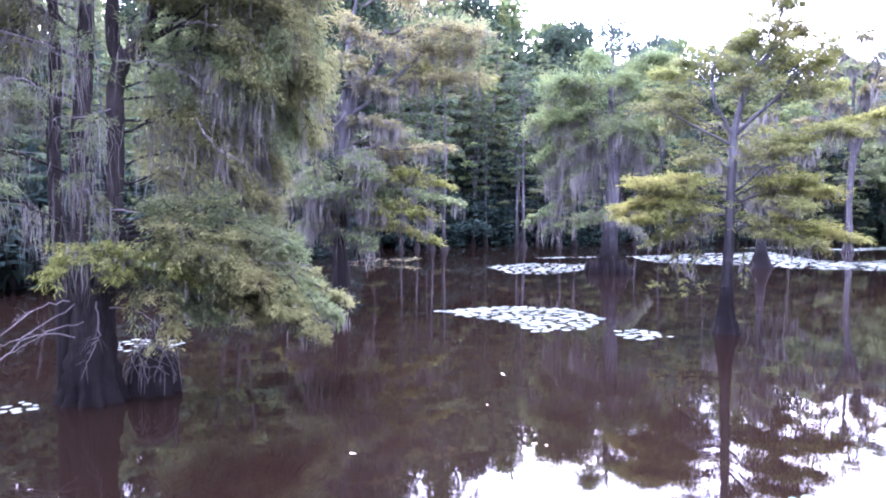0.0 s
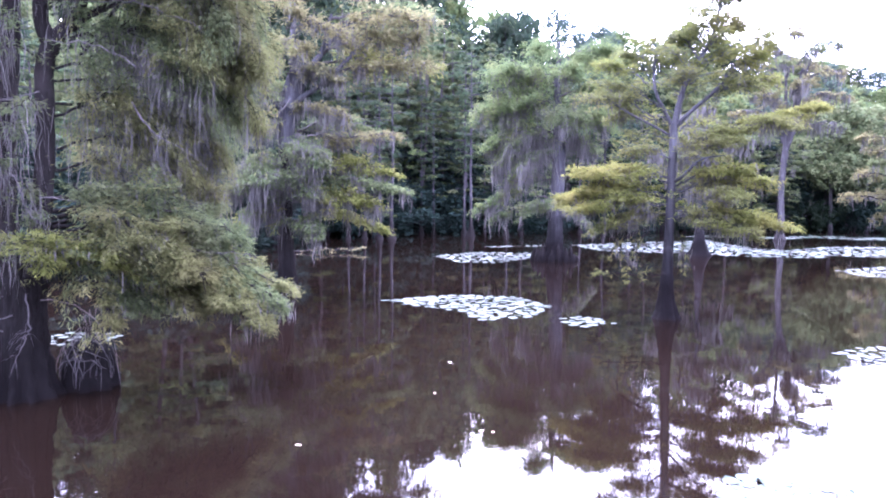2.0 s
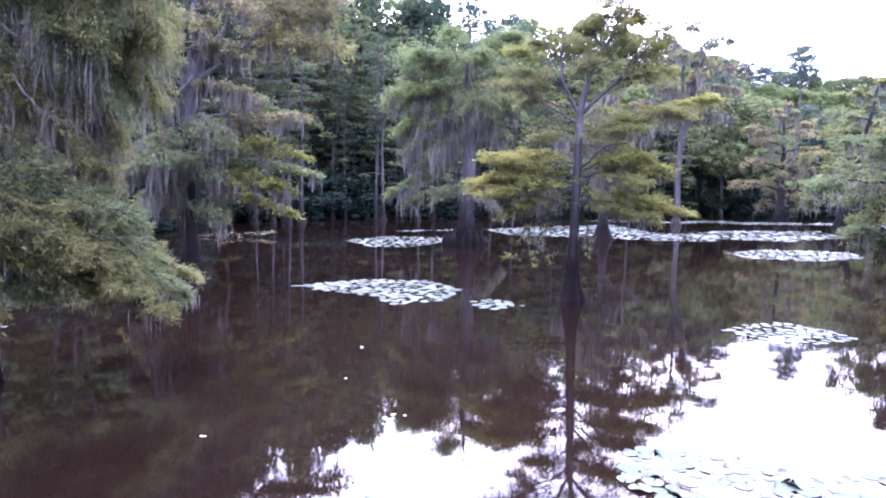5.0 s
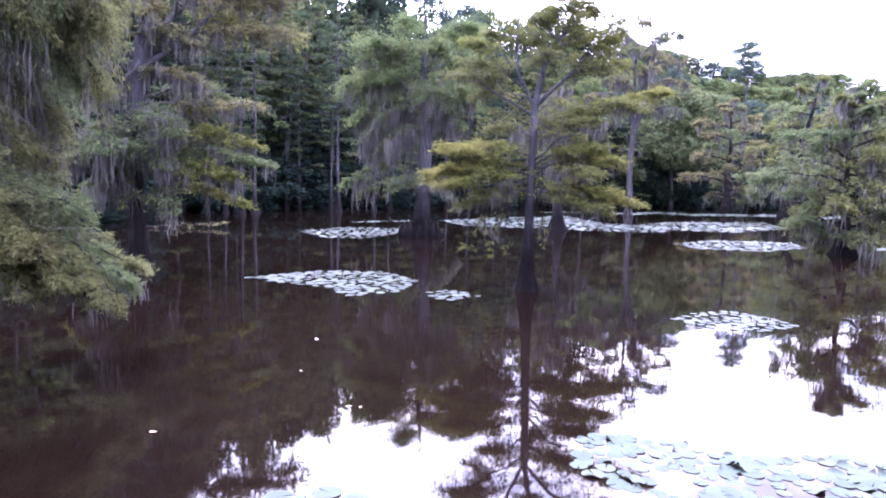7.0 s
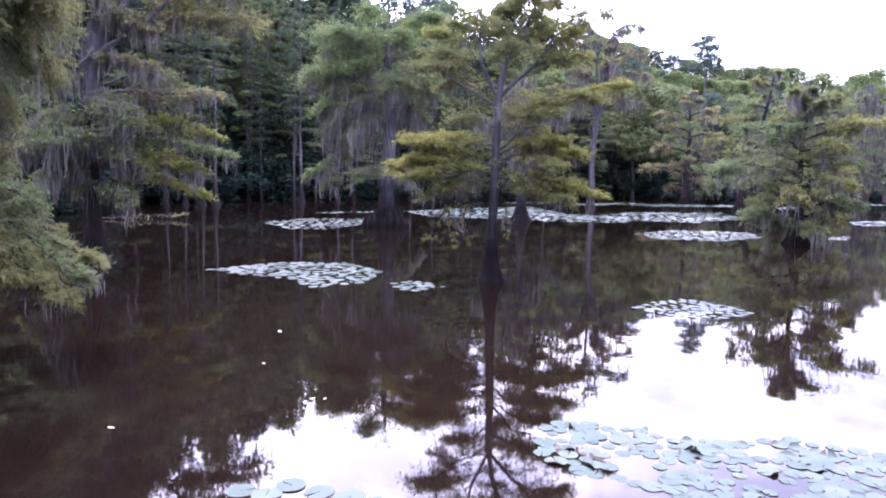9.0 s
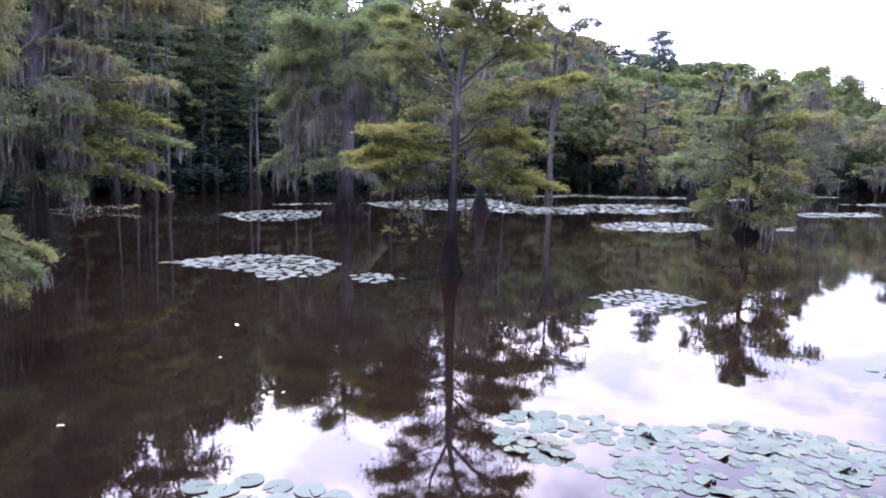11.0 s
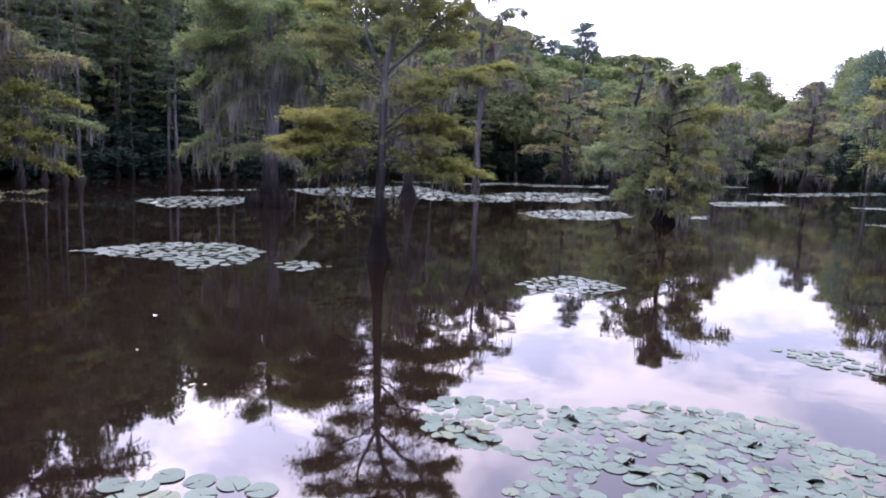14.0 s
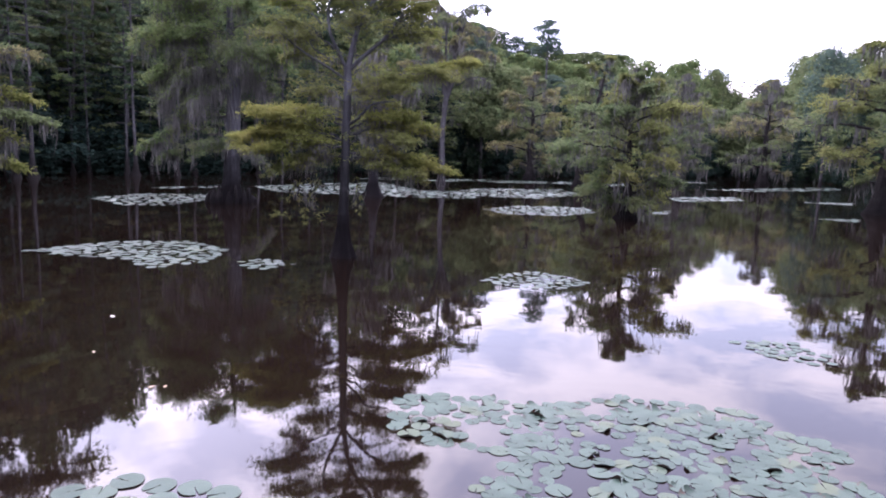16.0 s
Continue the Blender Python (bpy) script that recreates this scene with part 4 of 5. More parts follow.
# ---- the young yellow-green cypress standing alone ----
def lone_cypress():
    t = Tree("bald_cypress", "young yellow-green bald cypress with layered boughs, flared foot in water", 6.2, 14.5, 41)
    pts = [(0, 0, -0.5), (0, 0, 0.05), (-0.01, 0, 0.5), (0.0, 0, 1.1), (0.03, 0, 2.4), (0.05, 0, 3.6), (0.06, 0, 4.35)]
    z = np.clip(smooth_path(pts, 40)[:, 2], -0.15, None)
    t.trunk(pts, 0.108 - 0.006 * z + 0.205 * np.exp(-z / 0.45), 7, 0.28, BARK_MID, 36, 40)
    B = BARK_MID
    t.trunk([(0.05, 0, 4.2), (0.12, 0, 4.6), (0.2, 0, 4.94), (0.35, 0, 5.42), (0.74, 0.05, 6.04), (0.9, 0, 6.6), (0.98, 0, 7.25)], [0.075, 0.062, 0.05, 0.034, 0.010], 0, 0, B, 12, 24, "leader")
    t.trunk([(0.05, 0, 4.25), (-0.16, -0.05, 4.66), (-0.34, -0.12, 5.05), (-0.39, -0.05, 5.6), (-0.3, 0, 6.0)], [0.045, 0.036, 0.012], 0, 0, B, 10, 16, "fork")
    t.trunk([(0.07, 0, 4.25), (0.42, -0.1, 4.6), (0.9, -0.2, 5.02), (1.25, 0, 5.55), (1.75, 0.1, 6.1)], [0.048, 0.038, 0.01], 0, 0, B, 10, 16, "fork")
    t.trunk([(0.04, 0, 4.05), (-0.35, -0.15, 4.28), (-0.98, -0.3, 4.63), (-1.4, -0.3, 4.95)], [0.03, 0.024, 0.01], 0, 0, B, 10, 16, "fork")
    t.trunk([(0.06, 0, 3.05), (0.3, -0.2, 3.2), (0.62, -0.35, 3.52), (1.1, -0.4, 3.6)], [0.04, 0.03, 0.012], 0, 0, B, 10, 16, "fork")
    Y, O = LEAF_YELLOW, LEAF_GOLD
    lf = (0.105, 0.024)
    # start x and height, then tip x, y, height, spread, leaves, colour, moss
    for s, z0, x1, y1, z1, w, n, m, ms in (
            # the golden plate on one side, two storeys
            (0.0, 3.15, -1.75, -0.5, 3.22, 0.75, 4200, Y, 10), (0.0, 3.0, -1.5, 0.5, 3.3, 0.75, 2600, Y, 8), (0.0, 2.75, -2.15, -0.2, 2.72, 0.75, 4800, Y, 14), (0.0, 2.7, -1.9, 0.6, 2.78, 0.7, 3000, Y, 12),
            (0.0, 2.55, -1.8, -0.8, 2.45, 0.65, 2600, Y, 16), (0.0, 2.35, -1.4, -0.5, 2.05, 0.65, 1900, O, 26), (0.0, 2.3, -1.0, 0.6, 2.1, 0.6, 1400, O, 20),
            # its fellow on the other side
            (0.05, 2.95, 1.5, -0.3, 3.3, 0.7, 3000, Y, 16), (0.05, 2.8, 1.9, 0.4, 3.05, 0.65, 2600, Y, 18), (0.05, 2.6, 1.3, -0.7, 2.75, 0.65, 1900, O, 22), (0.04, 2.4, 2.35, -0.4, 2.08, 0.6, 3600, Y, 14),
            (0.04, 2.3, 1.7, -0.7, 1.95, 0.6, 2200, O, 18), (0.04, 2.2, 1.2, 0.5, 2.0, 0.55, 1400, O, 14),
            # the long bough reaching out, and the small plate under it
            (0.06, 3.7, 2.95, 0.2, 4.62, 0.62, 3600, Y, 8), (0.06, 3.75, 2.2, -0.4, 4.25, 0.65, 2600, O, 8), (0.06, 3.7, 1.2, -0.7, 3.9, 0.6, 2000, O, 6), (0.06, 3.55, -0.9, -0.7, 3.7, 0.55, 1100, O, 6), (0.06, 3.8, 0.3, 1.3, 4.0, 0.6, 1100, O, 4),
            # the upper storeys
            (-0.35, 4.5, -1.75, -0.3, 4.95, 0.7, 2600, O, 6), (-0.2, 4.7, -1.55, 0.3, 5.35, 0.7, 2400, O, 4), (-0.35, 5.1, -1.45, -0.2, 5.65, 0.62, 2200, Y, 2), (-0.3, 4.4, -1.3, 0.6, 4.6, 0.6, 1400, O, 8),
            (-0.38, 5.5, -1.0, 0.1, 5.95, 0.5, 1300, O, 0), (0.9, 5.0, 1.95, 0.2, 5.25, 0.62, 2200, Y, 3), (0.6, 4.8, 1.7, -0.5, 5.0, 0.6, 1700, O, 3), (0.9, 5.0, 1.8, -0.2, 5.75, 0.6, 2200, Y, 2),
            (0.35, 5.4, 1.2, 0.3, 5.85, 0.55, 1700, O, 0), (0.3, 5.3, -0.35, 0.4, 5.85, 0.5, 1200, O, 0), (0.2, 4.95, 0.25, -0.9, 5.3, 0.5, 900, O, 0), (0.2, 5.0, 0.3, 1.0, 5.4, 0.5, 900, O, 0),
            (0.55, 5.7, 0.0, -0.2, 6.2, 0.45, 1000, O, 0), (0.65, 5.9, 1.25, -0.2, 6.3, 0.42, 1000, Y, 0)):
        low = z0 < 4.0
        t.limb([(s, 0, z0), (s + (x1 - s) * 0.5, y1 * 0.5, z0 + (z1 - z0) * 0.5 + 0.16), (x1, y1, z1)], 0.024 if low else 0.017, w * (1.25 if low else 1.1), 60, int(n * (1.1 if low else 0.6)), ms, 0.42, m, lf, 0.2, 0.12, 0.12, 0.006, B, 0.07, 0.02, 0.006, 0.11 if low else 0.16)
    # lesser boughs all round the stem, thinly leaved
    for i in range(54):
        z0 = 2.15 + 4.3 * (i + t.rng.random()) / 54
        c = np.array([float(np.interp(z0, (2.1, 4.3, 5.4, 6.0, 6.6), (0.03, 0.06, 0.35, 0.72, 0.9))), 0.0, z0])
        a, l = i * 2.4 + t.rng.normal(0, 0.3), float(np.interp(z0, (2.1, 2.7, 3.6, 4.6, 5.6, 6.5), (1.1, 1.7, 1.35, 1.6, 1.1, 0.5))) * t.rng.uniform(0.7, 1.15)
        if (math.sin(a) < -0.3 and z0 < 5.2) or (3.45 < z0 < 4.15 and math.sin(a) < 0.1):      # the stem stays open to view
            continue
        d = np.array([l * math.cos(a), l * math.sin(a), 0.0])
        up = float(np.interp(z0, (2.1, 4.0, 6.5), (-0.1, 0.25, 0.5))) * l
        t.limb([c, c + d * 0.5 + [0, 0, up * 0.5 + 0.1], c + d + [0, 0, up]], 0.012, l * 0.42, 22, int((300 if z0 < 4.3 else 190) * l), 3 if z0 < 4.5 else 0, 0.4, Y if i % 3 == 0 else O, lf, 0.12, 0.12, 0.15, 0.004, B, 0.07, 0.02, 0.005, 0.15)
    # small airy sprays about the leader and the fork tips
    for i in range(58):
        u = t.rng.random()
        c = np.array([0.62 + 0.36 * u, 0.0, 5.9 + 1.3 * u]) if i % 3 else (np.array([1.3 + 0.45 * u, 0.0, 5.5 + 0.6 * u]) if i % 2 else np.array([-0.36, 0.0, 5.5 + 0.5 * u]))
        a, l = t.rng.random() * 6.28, t.rng.uniform(0.3, 0.75) * (1.2 - 0.6 * u)
        t.limb([c, c + [l * 0.5 * math.cos(a), l * 0.5 * math.sin(a), 0.12], c + [l * math.cos(a), l * math.sin(a), t.rng.uniform(0.0, 0.35)]], 0.007, 0.34, 10, 150, 0, 0.3, O if i % 2 else Y, lf, 0.3, 0.1, 0.15, 0.003, B, thick=0.25, fat=0.003)
    # low hanging shoots over the water
    for x, z in ((-0.95, 1.75), (-1.15, 1.6), (-0.62, 1.7), (0.3, 1.7), (-0.8, 1.5)):
        t.limb([(x * 0.4, -0.2, 2.05), (x, -0.3, z), (x * 1.05, -0.3, z - 0.65)], 0.008, 0.2, 10, 90, 2, 0.4, O, lf, 0.3, 0.4, 0.6, mossw=0.016)
    t.limb([(0.0, -0.1, 1.0), (-0.5, -0.3, 0.98), (-1.5, -0.4, 1.05)], 0.014, 0.4, 12, 170, 0, 0.4, LEAF_GOLD, lf, 0.4, 0.1, 0.3)


lone_cypress()


# ---- the broad-footed cypress among the pads ----
def knee(t, x, y, h, r):
    part("knee", tube(smooth_path([(x, y, -0.4), (x, y, 0.1), (x * 0.97, y, h * 0.6), (x * 0.95, y, h)], 10), [r, r * 0.8, r * 0.5, 0.02], 9, 3, np.full(10, 0.15), t.rng), BARK, t.ob)


def broad_cypress():
    t = Tree("bald_cypress", "moss-draped bald cypress on a broad buttressed foot with knees", 7.9, 31.7, 51, tall=0.955)
    pts = [(0, 0, -0.5), (0, 0, 0.1), (0.0, 0, 0.6), (0.02, 0, 1.2), (0.1, 0, 3.5), (0.15, 0, 6), (0.0, 0, 9), (0.1, 0, 11)]
    z = np.clip(smooth_path(pts, 44)[:, 2], -0.2, None)
    t.trunk(pts, np.clip(0.36 - 0.012 * z - 0.04 * np.clip(z - 6, 0, None), 0.02, 1) + 0.32 * np.exp(-z / 0.3), 8, 0.45, BARK_MID, 36, 44)
    for x, y, h, r in ((-0.8, -0.3, 0.75, 0.2), (-0.55, -0.6, 0.9, 0.2), (0.55, -0.6, 0.7, 0.22), (0.85, -0.2, 0.5, 0.18), (-0.1, -0.8, 0.55, 0.2), (-0.95, 0.3, 0.5, 0.2), (0.2, -0.75, 0.85, 0.16), (-0.75, -0.55, 0.6, 0.24), (0.8, -0.5, 0.8, 0.2), (-1.0, 0.0, 0.6, 0.22), (1.0, 0.1, 0.35, 0.2)):
        knee(t, x, y, h, r)
    G, O = LEAF_GREEN, LEAF_OLIVE
    for z, x1, y1, dz, w, n, m, ms, ml in ((5.4, -2.9, -0.5, -0.7, 1.3, 900, O, 110, 1.4), (6.4, -3.1, 0.3, -0.4, 1.4, 1500, G, 110, 1.4), (7.6, -2.6, -0.3, 0.2, 1.5, 2200, G, 70, 1.3), (8.8, -2.0, 0.4, 0.5, 1.4, 2200, G, 40, 1.0),
                                           (4.0, -3.3, -0.4, -1.3, 1.0, 700, G, 90, 1.2), (2.4, -2.9, -0.6, -0.3, 0.9, 900, O, 30, 0.8), (5.8, 1.8, -0.4, -0.3, 1.1, 900, O, 60, 1.2), (7.0, 2.4, 0.2, 0.1, 1.3, 1800, G, 50, 1.1), (8.2, 2.4, -0.4, 0.4, 1.4, 2000, G, 20, 1.0),
                                           (9.6, 1.5, 0.2, 0.6, 1.4, 2000, G, 10, 1.0), (10.2, -0.8, 0.1, 0.5, 1.1, 1300, G, 0, 1.0), (2.2, 1.8, -0.5, -0.7, 0.7, 200, O, 50, 0.5),
                                           (9.2, -3.0, -0.6, 0.0, 1.5, 2200, G, 40, 1.2), (7.9, -3.6, 0.5, -0.2, 1.4, 2000, G, 60, 1.4), (6.9, 0.4, -2.2, 0.0, 1.3, 1500, O, 60, 1.2), (8.9, 0.5, -2.0, 0.3, 1.4, 1800, G, 20, 1.0), (10.0, 2.2, -0.3, 0.4, 1.4, 1900, G, 10, 1.0),
                                           (3.1, -3.9, -0.5, -0.6, 0.8, 800, G, 20, 0.7), (2.6, -1.6, -1.2, -0.5, 0.8, 700, O, 24, 0.7), (5.0, -1.6, -1.4, -0.3, 1.1, 500, O, 50, 1.2), (5.9, -2.2, -1.2, -0.2, 1.2, 800, O, 60, 1.3)):
        t.limb([(0.1, 0, z), (x1 * 0.5, y1 * 0.5, z + 0.35), (x1, y1, z + dz)], 0.05, w * (1.0 if z < 6.2 else 1.3), 54, int(n * (1.5 if z < 4.2 else 1.1 if z < 6.2 else 2.8 if z < 8 else 2.2)), int(ms * (0.9 if 4.5 < z < 7.2 else 0.8)), ml * 1.15, m, (0.15, 0.045), 0.15, 0.26, 0.28, mat=BARK_GREY, mossw=0.032, fat=0.012, thick=0.24, puff=0.07, fine=False)


broad_cypress()


# ---- other trees standing in the lake ----
def water_tree(x, y, h, seed, radius, label, **kw):
    return crown_tree("bald_cypress", label, x, y, h, seed, radius, **kw)


water_tree(17.0, 35.6, 8.5, 61, 2.4, "slim bald cypress with a cone-shaped foot among lily pads", low=0.42, limbs=12, nl=6500, leafmat=LEAF_OLIVE, leaf=(0.22, 0.07), moss=420, r=0.2, foot=0.62, mossl=1.2, mat=BARK_MID)


def grey_cypress():
    t = Tree("bald_cypress", "tall bare-forked grey cypress with a thin rusty crown", 33.3, 54.8, 62, tall=1.08)
    t.trunk([(0, 0, -0.5), (0, 0, 0.2), (0.1, 0, 1.5), (0.0, 0, 4), (0.2, 0, 7), (0.3, 0, 8.5)], [0.8, 0.52, 0.29, 0.23, 0.21, 0.22, 0.24, 0.22], 7, 0.25, BARK_FAR, 22)
    for x, y, z, r in ((2.2, -0.5, 11.5, 0.22), (1.0, 0.6, 13.5, 0.22), (-1.4, 0.3, 12.0, 0.2), (-0.3, -0.6, 14.5, 0.2), (1.6, 0.0, 14.0, 0.16)):
        t.trunk([(0.25, 0, 7.2), (0.25 + x * 0.35, y * 0.4, 9.2), (0.25 + x * 0.75, y * 0.8, z - 1.4), (0.25 + x, y, z)], [r, r * 0.8, r * 0.5, 0.05], 0, 0, BARK_FAR, 9, 14, "fork")
    for i in range(24):
        z, a = 9.0 + i * 0.29, i * 2.4
        s = t.rng.uniform(1.8, 4.0) * (1.0 if i < 16 else 0.75)
        x0, y0 = 0.3 + 0.8 * math.cos(a), 0.6 * math.sin(a)
        t.limb([(x0, y0, z - 0.6), (x0 + s * 0.5 * math.cos(a), y0 + s * 0.5 * math.sin(a), z + 0.2), (x0 + s * math.cos(a), y0 + s * math.sin(a), z)], 0.07, 1.5, 16, 520, 18 if i < 12 else 6, 1.6, LEAF_RUST if i % 3 else LEAF_OLIVE,
               (0.28, 0.09), 0.1, 0.25, 0.25, mat=BARK_FAR, mossw=0.08, fat=0.02, thick=0.25, fine=False)


grey_cypress()
water_tree(22.3, 20.9, 6.4, 63, 3.3, "low spreading cypress with dark foot and grey moss", low=0.06, limbs=30, nl=34000, leafmat=LEAF_OLIVE, second=LEAF_GOLD, leaf=(0.18, 0.05), moss=300, r=0.17, foot=0.5, mossl=1.0, mossw=0.05, nb=26, mat=BARK, shape=0.55)
water_tree(46.5, 50.0, 12.5, 64, 5.5, "leaning yellow-green cypress at the edge of pads", low=0.1, limbs=24, nl=12000, leafmat=LEAF_GOLD, second=LEAF_OLIVE, leaf=(0.34, 0.10), moss=110, r=0.4, foot=0.8, lean=(2.0, 0), mossl=1.4, mat=BARK)
water_tree(53.0, 66.0, 13.0, 65, 5.5, "rounded rusty cypress in shallow water", low=0.1, limbs=24, nl=12000, leafmat=LEAF_RUST, second=LEAF_OLIVE, leaf=(0.36, 0.11), moss=170, r=0.4, foot=0.9, mossl=1.6)
water_tree(72.0, 59.0, 14.0, 66, 5.5, "grey moss-laden cypress with sparse foliage", low=0.12, limbs=24, nl=8000, leafmat=LEAF_OLIVE, leaf=(0.36, 0.11), moss=420, r=0.45, foot=1.0, mossl=2.0, mossw=0.10, mat=BARK_GREY)
water_tree(92.0, 60.0, 15.0, 67, 6.5, "grey-brown mossy cypress on a dark foot", low=0.1, limbs=24, nl=11000, leafmat=LEAF_OLIVE, second=LEAF_RUST, leaf=(0.4, 0.12), moss=330, r=0.5, foot=1.1, mossl=2.0, mossw=0.11)
water_tree(41.0, 19.4, 11.0, 68, 4.4, "yellow-green cypress with a wide dark foot in open water", low=0.1, limbs=28, nl=18000, leafmat=LEAF_GOLD, second=LEAF_OLIVE, leaf=(0.26, 0.075), moss=200, r=0.35, foot=0.8, mossl=1.5)
water_tree(44.0, 78.0, 15.0, 69, 5.5, "olive cypress before the wooded far shore", low=0.1, limbs=24, nl=11000, leafmat=LEAF_OLIVE, leaf=(0.38, 0.11), moss=170, r=0.4, foot=0.9, mossl=1.6)


# ---- the woods on the shore ----
def woods():
    G = "woods on the shore"
    kinds = {}
    # cypresses with level layered boughs: label, leaves, lowest limb, spread, moss, fullest height, leaf size, bark, leaf count, limbs
    for i, (key, lab, mat, low, rad, moss, shape, lf, bark, nl, nlimb) in enumerate((
            ("olive", "tall moss-hung cypress in the woods on the shore", LEAF_OLIVE, 0.12, 3.5, 34, 0.6, (0.36, 0.13), BARK_FAR, 6400, 40),
            ("green", "green cypress with layered boughs on the shore", LEAF_GREEN, 0.15, 3.6, 20, 0.55, (0.36, 0.13), BARK_GREY, 6400, 40),
            ("thin", "thin grey-stemmed cypress with hanging moss on the shore", LEAF_SHORE, 0.22, 3.6, 18, 0.55, (0.36, 0.13), BARK_GREY, 6800, 40),
            ("slender", "slender pale-stemmed cypress at the shaded shore", LEAF_SHORE, 0.30, 3.0, 10, 0.5, (0.34, 0.12), BARK_PALE, 4600, 34))):
        kinds[key] = crown_tree("bald_cypress", lab, 0, 1, 20.0, 100 + i, rad, low, nlimb, nl, 5, mat, lf, moss, 1.5, 0.10, 0.19, 0.62 if key == "slender" else 0.42, bark, False, group=G, shape=shape, rise=0.06).ob
    # trees with clumped crowns: name, label, leaves, lowest clump, spread, clumps, leaf count, leaf size
    for i, (key, nm, lab, mat, low, rad, lumps, nl, lf, flat) in enumerate((
            ("leafy", "shore_tree", "leafy green tree in the woods on the shore", LEAF_GREEN, 0.3, 4.4, 44, 8000, (0.52, 0.31), 0.75),
            ("pine", "pine_tree", "tall blue-green pine in the woods on the shore", LEAF_PINE, 0.4, 3.4, 34, 5600, (0.46, 0.18), 0.6),
            ("understory", "understory_tree", "low leafy understory tree in the shore woods, shade in its leaf colour", LEAF_SHADED, 0.02, 6.2, 40, 4200, (0.8, 0.45), 0.8),
            ("dark", "shore_tree", "full-crowned dark green tree back in the woods, leaves darkened as shade", LEAF_DARK, 0.35, 4.8, 44, 8000, (0.54, 0.31), 0.75),
            ("mild", "shore_tree", "full-crowned olive tree standing back in the woods", LEAF_OLIVE, 0.35, 4.6, 44, 8000, (0.52, 0.3), 0.75),
            ("deep", "shore_tree", "dark leafy filler tree behind the woods, also unseen behind the landing", LEAF_DARK, 0.1, 5.2, 30, 1500, (1.5, 0.9), 0.8))):
        kinds[key] = leafy_tree(nm, lab, 20.0, 110 + i, rad, low, lumps, nl, mat, lf, BARK_FAR, G, flat).ob
    for ob in kinds.values():
        ob.matrix_world = Matrix()
    # how high the tops stand against the sky, as a slope, by bearing
    el_az = [-60, -24, -13, -4, 0, 4.5, 8.3, 14.7, 19, 30, 34, 36, 41, 48, 52, 55.5, 58, 60, 63.6, 80]
    el = [0.28, 0.31, 0.41, 0.388, 0.355, 0.318, 0.285, 0.25, 0.228, 0.215, 0.202, 0.186, 0.163, 0.150, 0.136, 0.116, 0.127, 0.146, 0.156, 0.16]
    # rows: how far behind the shore, spacing, share of the full height, kinds up to bearing 12, to 33 and beyond
    rows = ((-1.0, 4.6, 0.80, ("thin", "green", "thin", "olive"), ("olive", "olive", "green", "thin"), ("green", "mild", "olive", "mild")),
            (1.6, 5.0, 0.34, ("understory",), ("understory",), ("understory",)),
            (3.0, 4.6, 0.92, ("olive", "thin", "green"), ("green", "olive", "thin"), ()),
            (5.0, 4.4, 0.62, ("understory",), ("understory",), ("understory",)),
            (7.5, 5.4, 0.98, ("green", "leafy", "dark", "olive"), ("leafy", "olive", "pine", "green"), ("olive", "mild", "mild", "green")),
            (14.0, 5.2, 0.86, ("dark", "mild", "leafy"), ("dark", "mild", "leafy"), ("mild", "green", "mild", "leafy")),
            (22.0, 4.6, 1.08, ("leafy", "mild", "dark"), ("dark", "mild", "leafy", "pine"), ("mild", "leafy", "mild", "dark")),
            (37.0, 4.2, 0.86, ("deep",), ("deep",), ("deep",)))
    rng = random.Random(7)
    for back, gap, share, first, middle, last in rows:
        a = -44.0
        while a < (74 if last else 20):
            d = shore(a) + back + rng.uniform(-2, 2)
            slope = float(np.interp(a, el_az, el))
            hill = 46 < a < 60 and back > 10      # the farthest tops stand on rising ground behind
            side = 27 < a <= 46 and back > 10     # a wooded hillside, row above row
            if hill:
                d += 175
            elif side:
                off, part_of = {14.0: (60, 0.76), 37.0: (115, 0.88), 22.0: (175, 1.0)}[back]
                d += off
            h = max((2.4 + slope * d) * min(share, 1.02 if a < 12 else 1.1 if a < 30 else 1.09 if a < 40 else 1.0) * rng.uniform(0.88, 1.03), 6)
            base = -0.05 if back < 10 else 0.2
            if side:
                top = 2.4 + slope * part_of * d * rng.uniform(0.96, 1.0)
                h = max(top - ground_height(a, d - shore(a)) + 0.5, 17)
                base = top - h
            elif 46 < a < 60:
                h = h - 14.0 if hill else h * 0.88
                base = 14.0 if hill else base
            elif 27 < a <= 46 and back > 5:
                h *= 0.78
            wide = rng.uniform(0.85, 1.2) * max(0.75, min(1.3, h / 17)) * (1.2 if a > 30 else 1)
            if side or hill:
                wide *= rng.uniform(1.25, 1.65)
            k = rng.choice(first if a <= 12 else middle if a < 33 else last)
            if side or hill:
                k = rng.choice(("leafy", "mild", "leafy", "pine") if side else ("mild", "olive", "leafy", "green"))
            if k == "understory":
                h *= 0.7 if a < 15 else 1.0
                wide = rng.uniform(0.6, 0.85)
            x, y = d * math.sin(radians(a)), d * math.cos(radians(a))
            if k in ("dark", "mild", "leafy", "pine") and not side:
                h *= 1.06
            copy_thing(kinds[k], pose(x, y, base, 0, 0, rng.uniform(0, 360)) @ Matrix.Diagonal((wide, wide, h / 20, 1)))
            a += math.degrees(gap * rng.uniform(0.75, 1.25) * (1.4 if hill else 1.2 if side else 1.1 if d > 100 else 1) / d)
    # slender pale stems at the water's edge in front of the dark woods
    a = -8.0
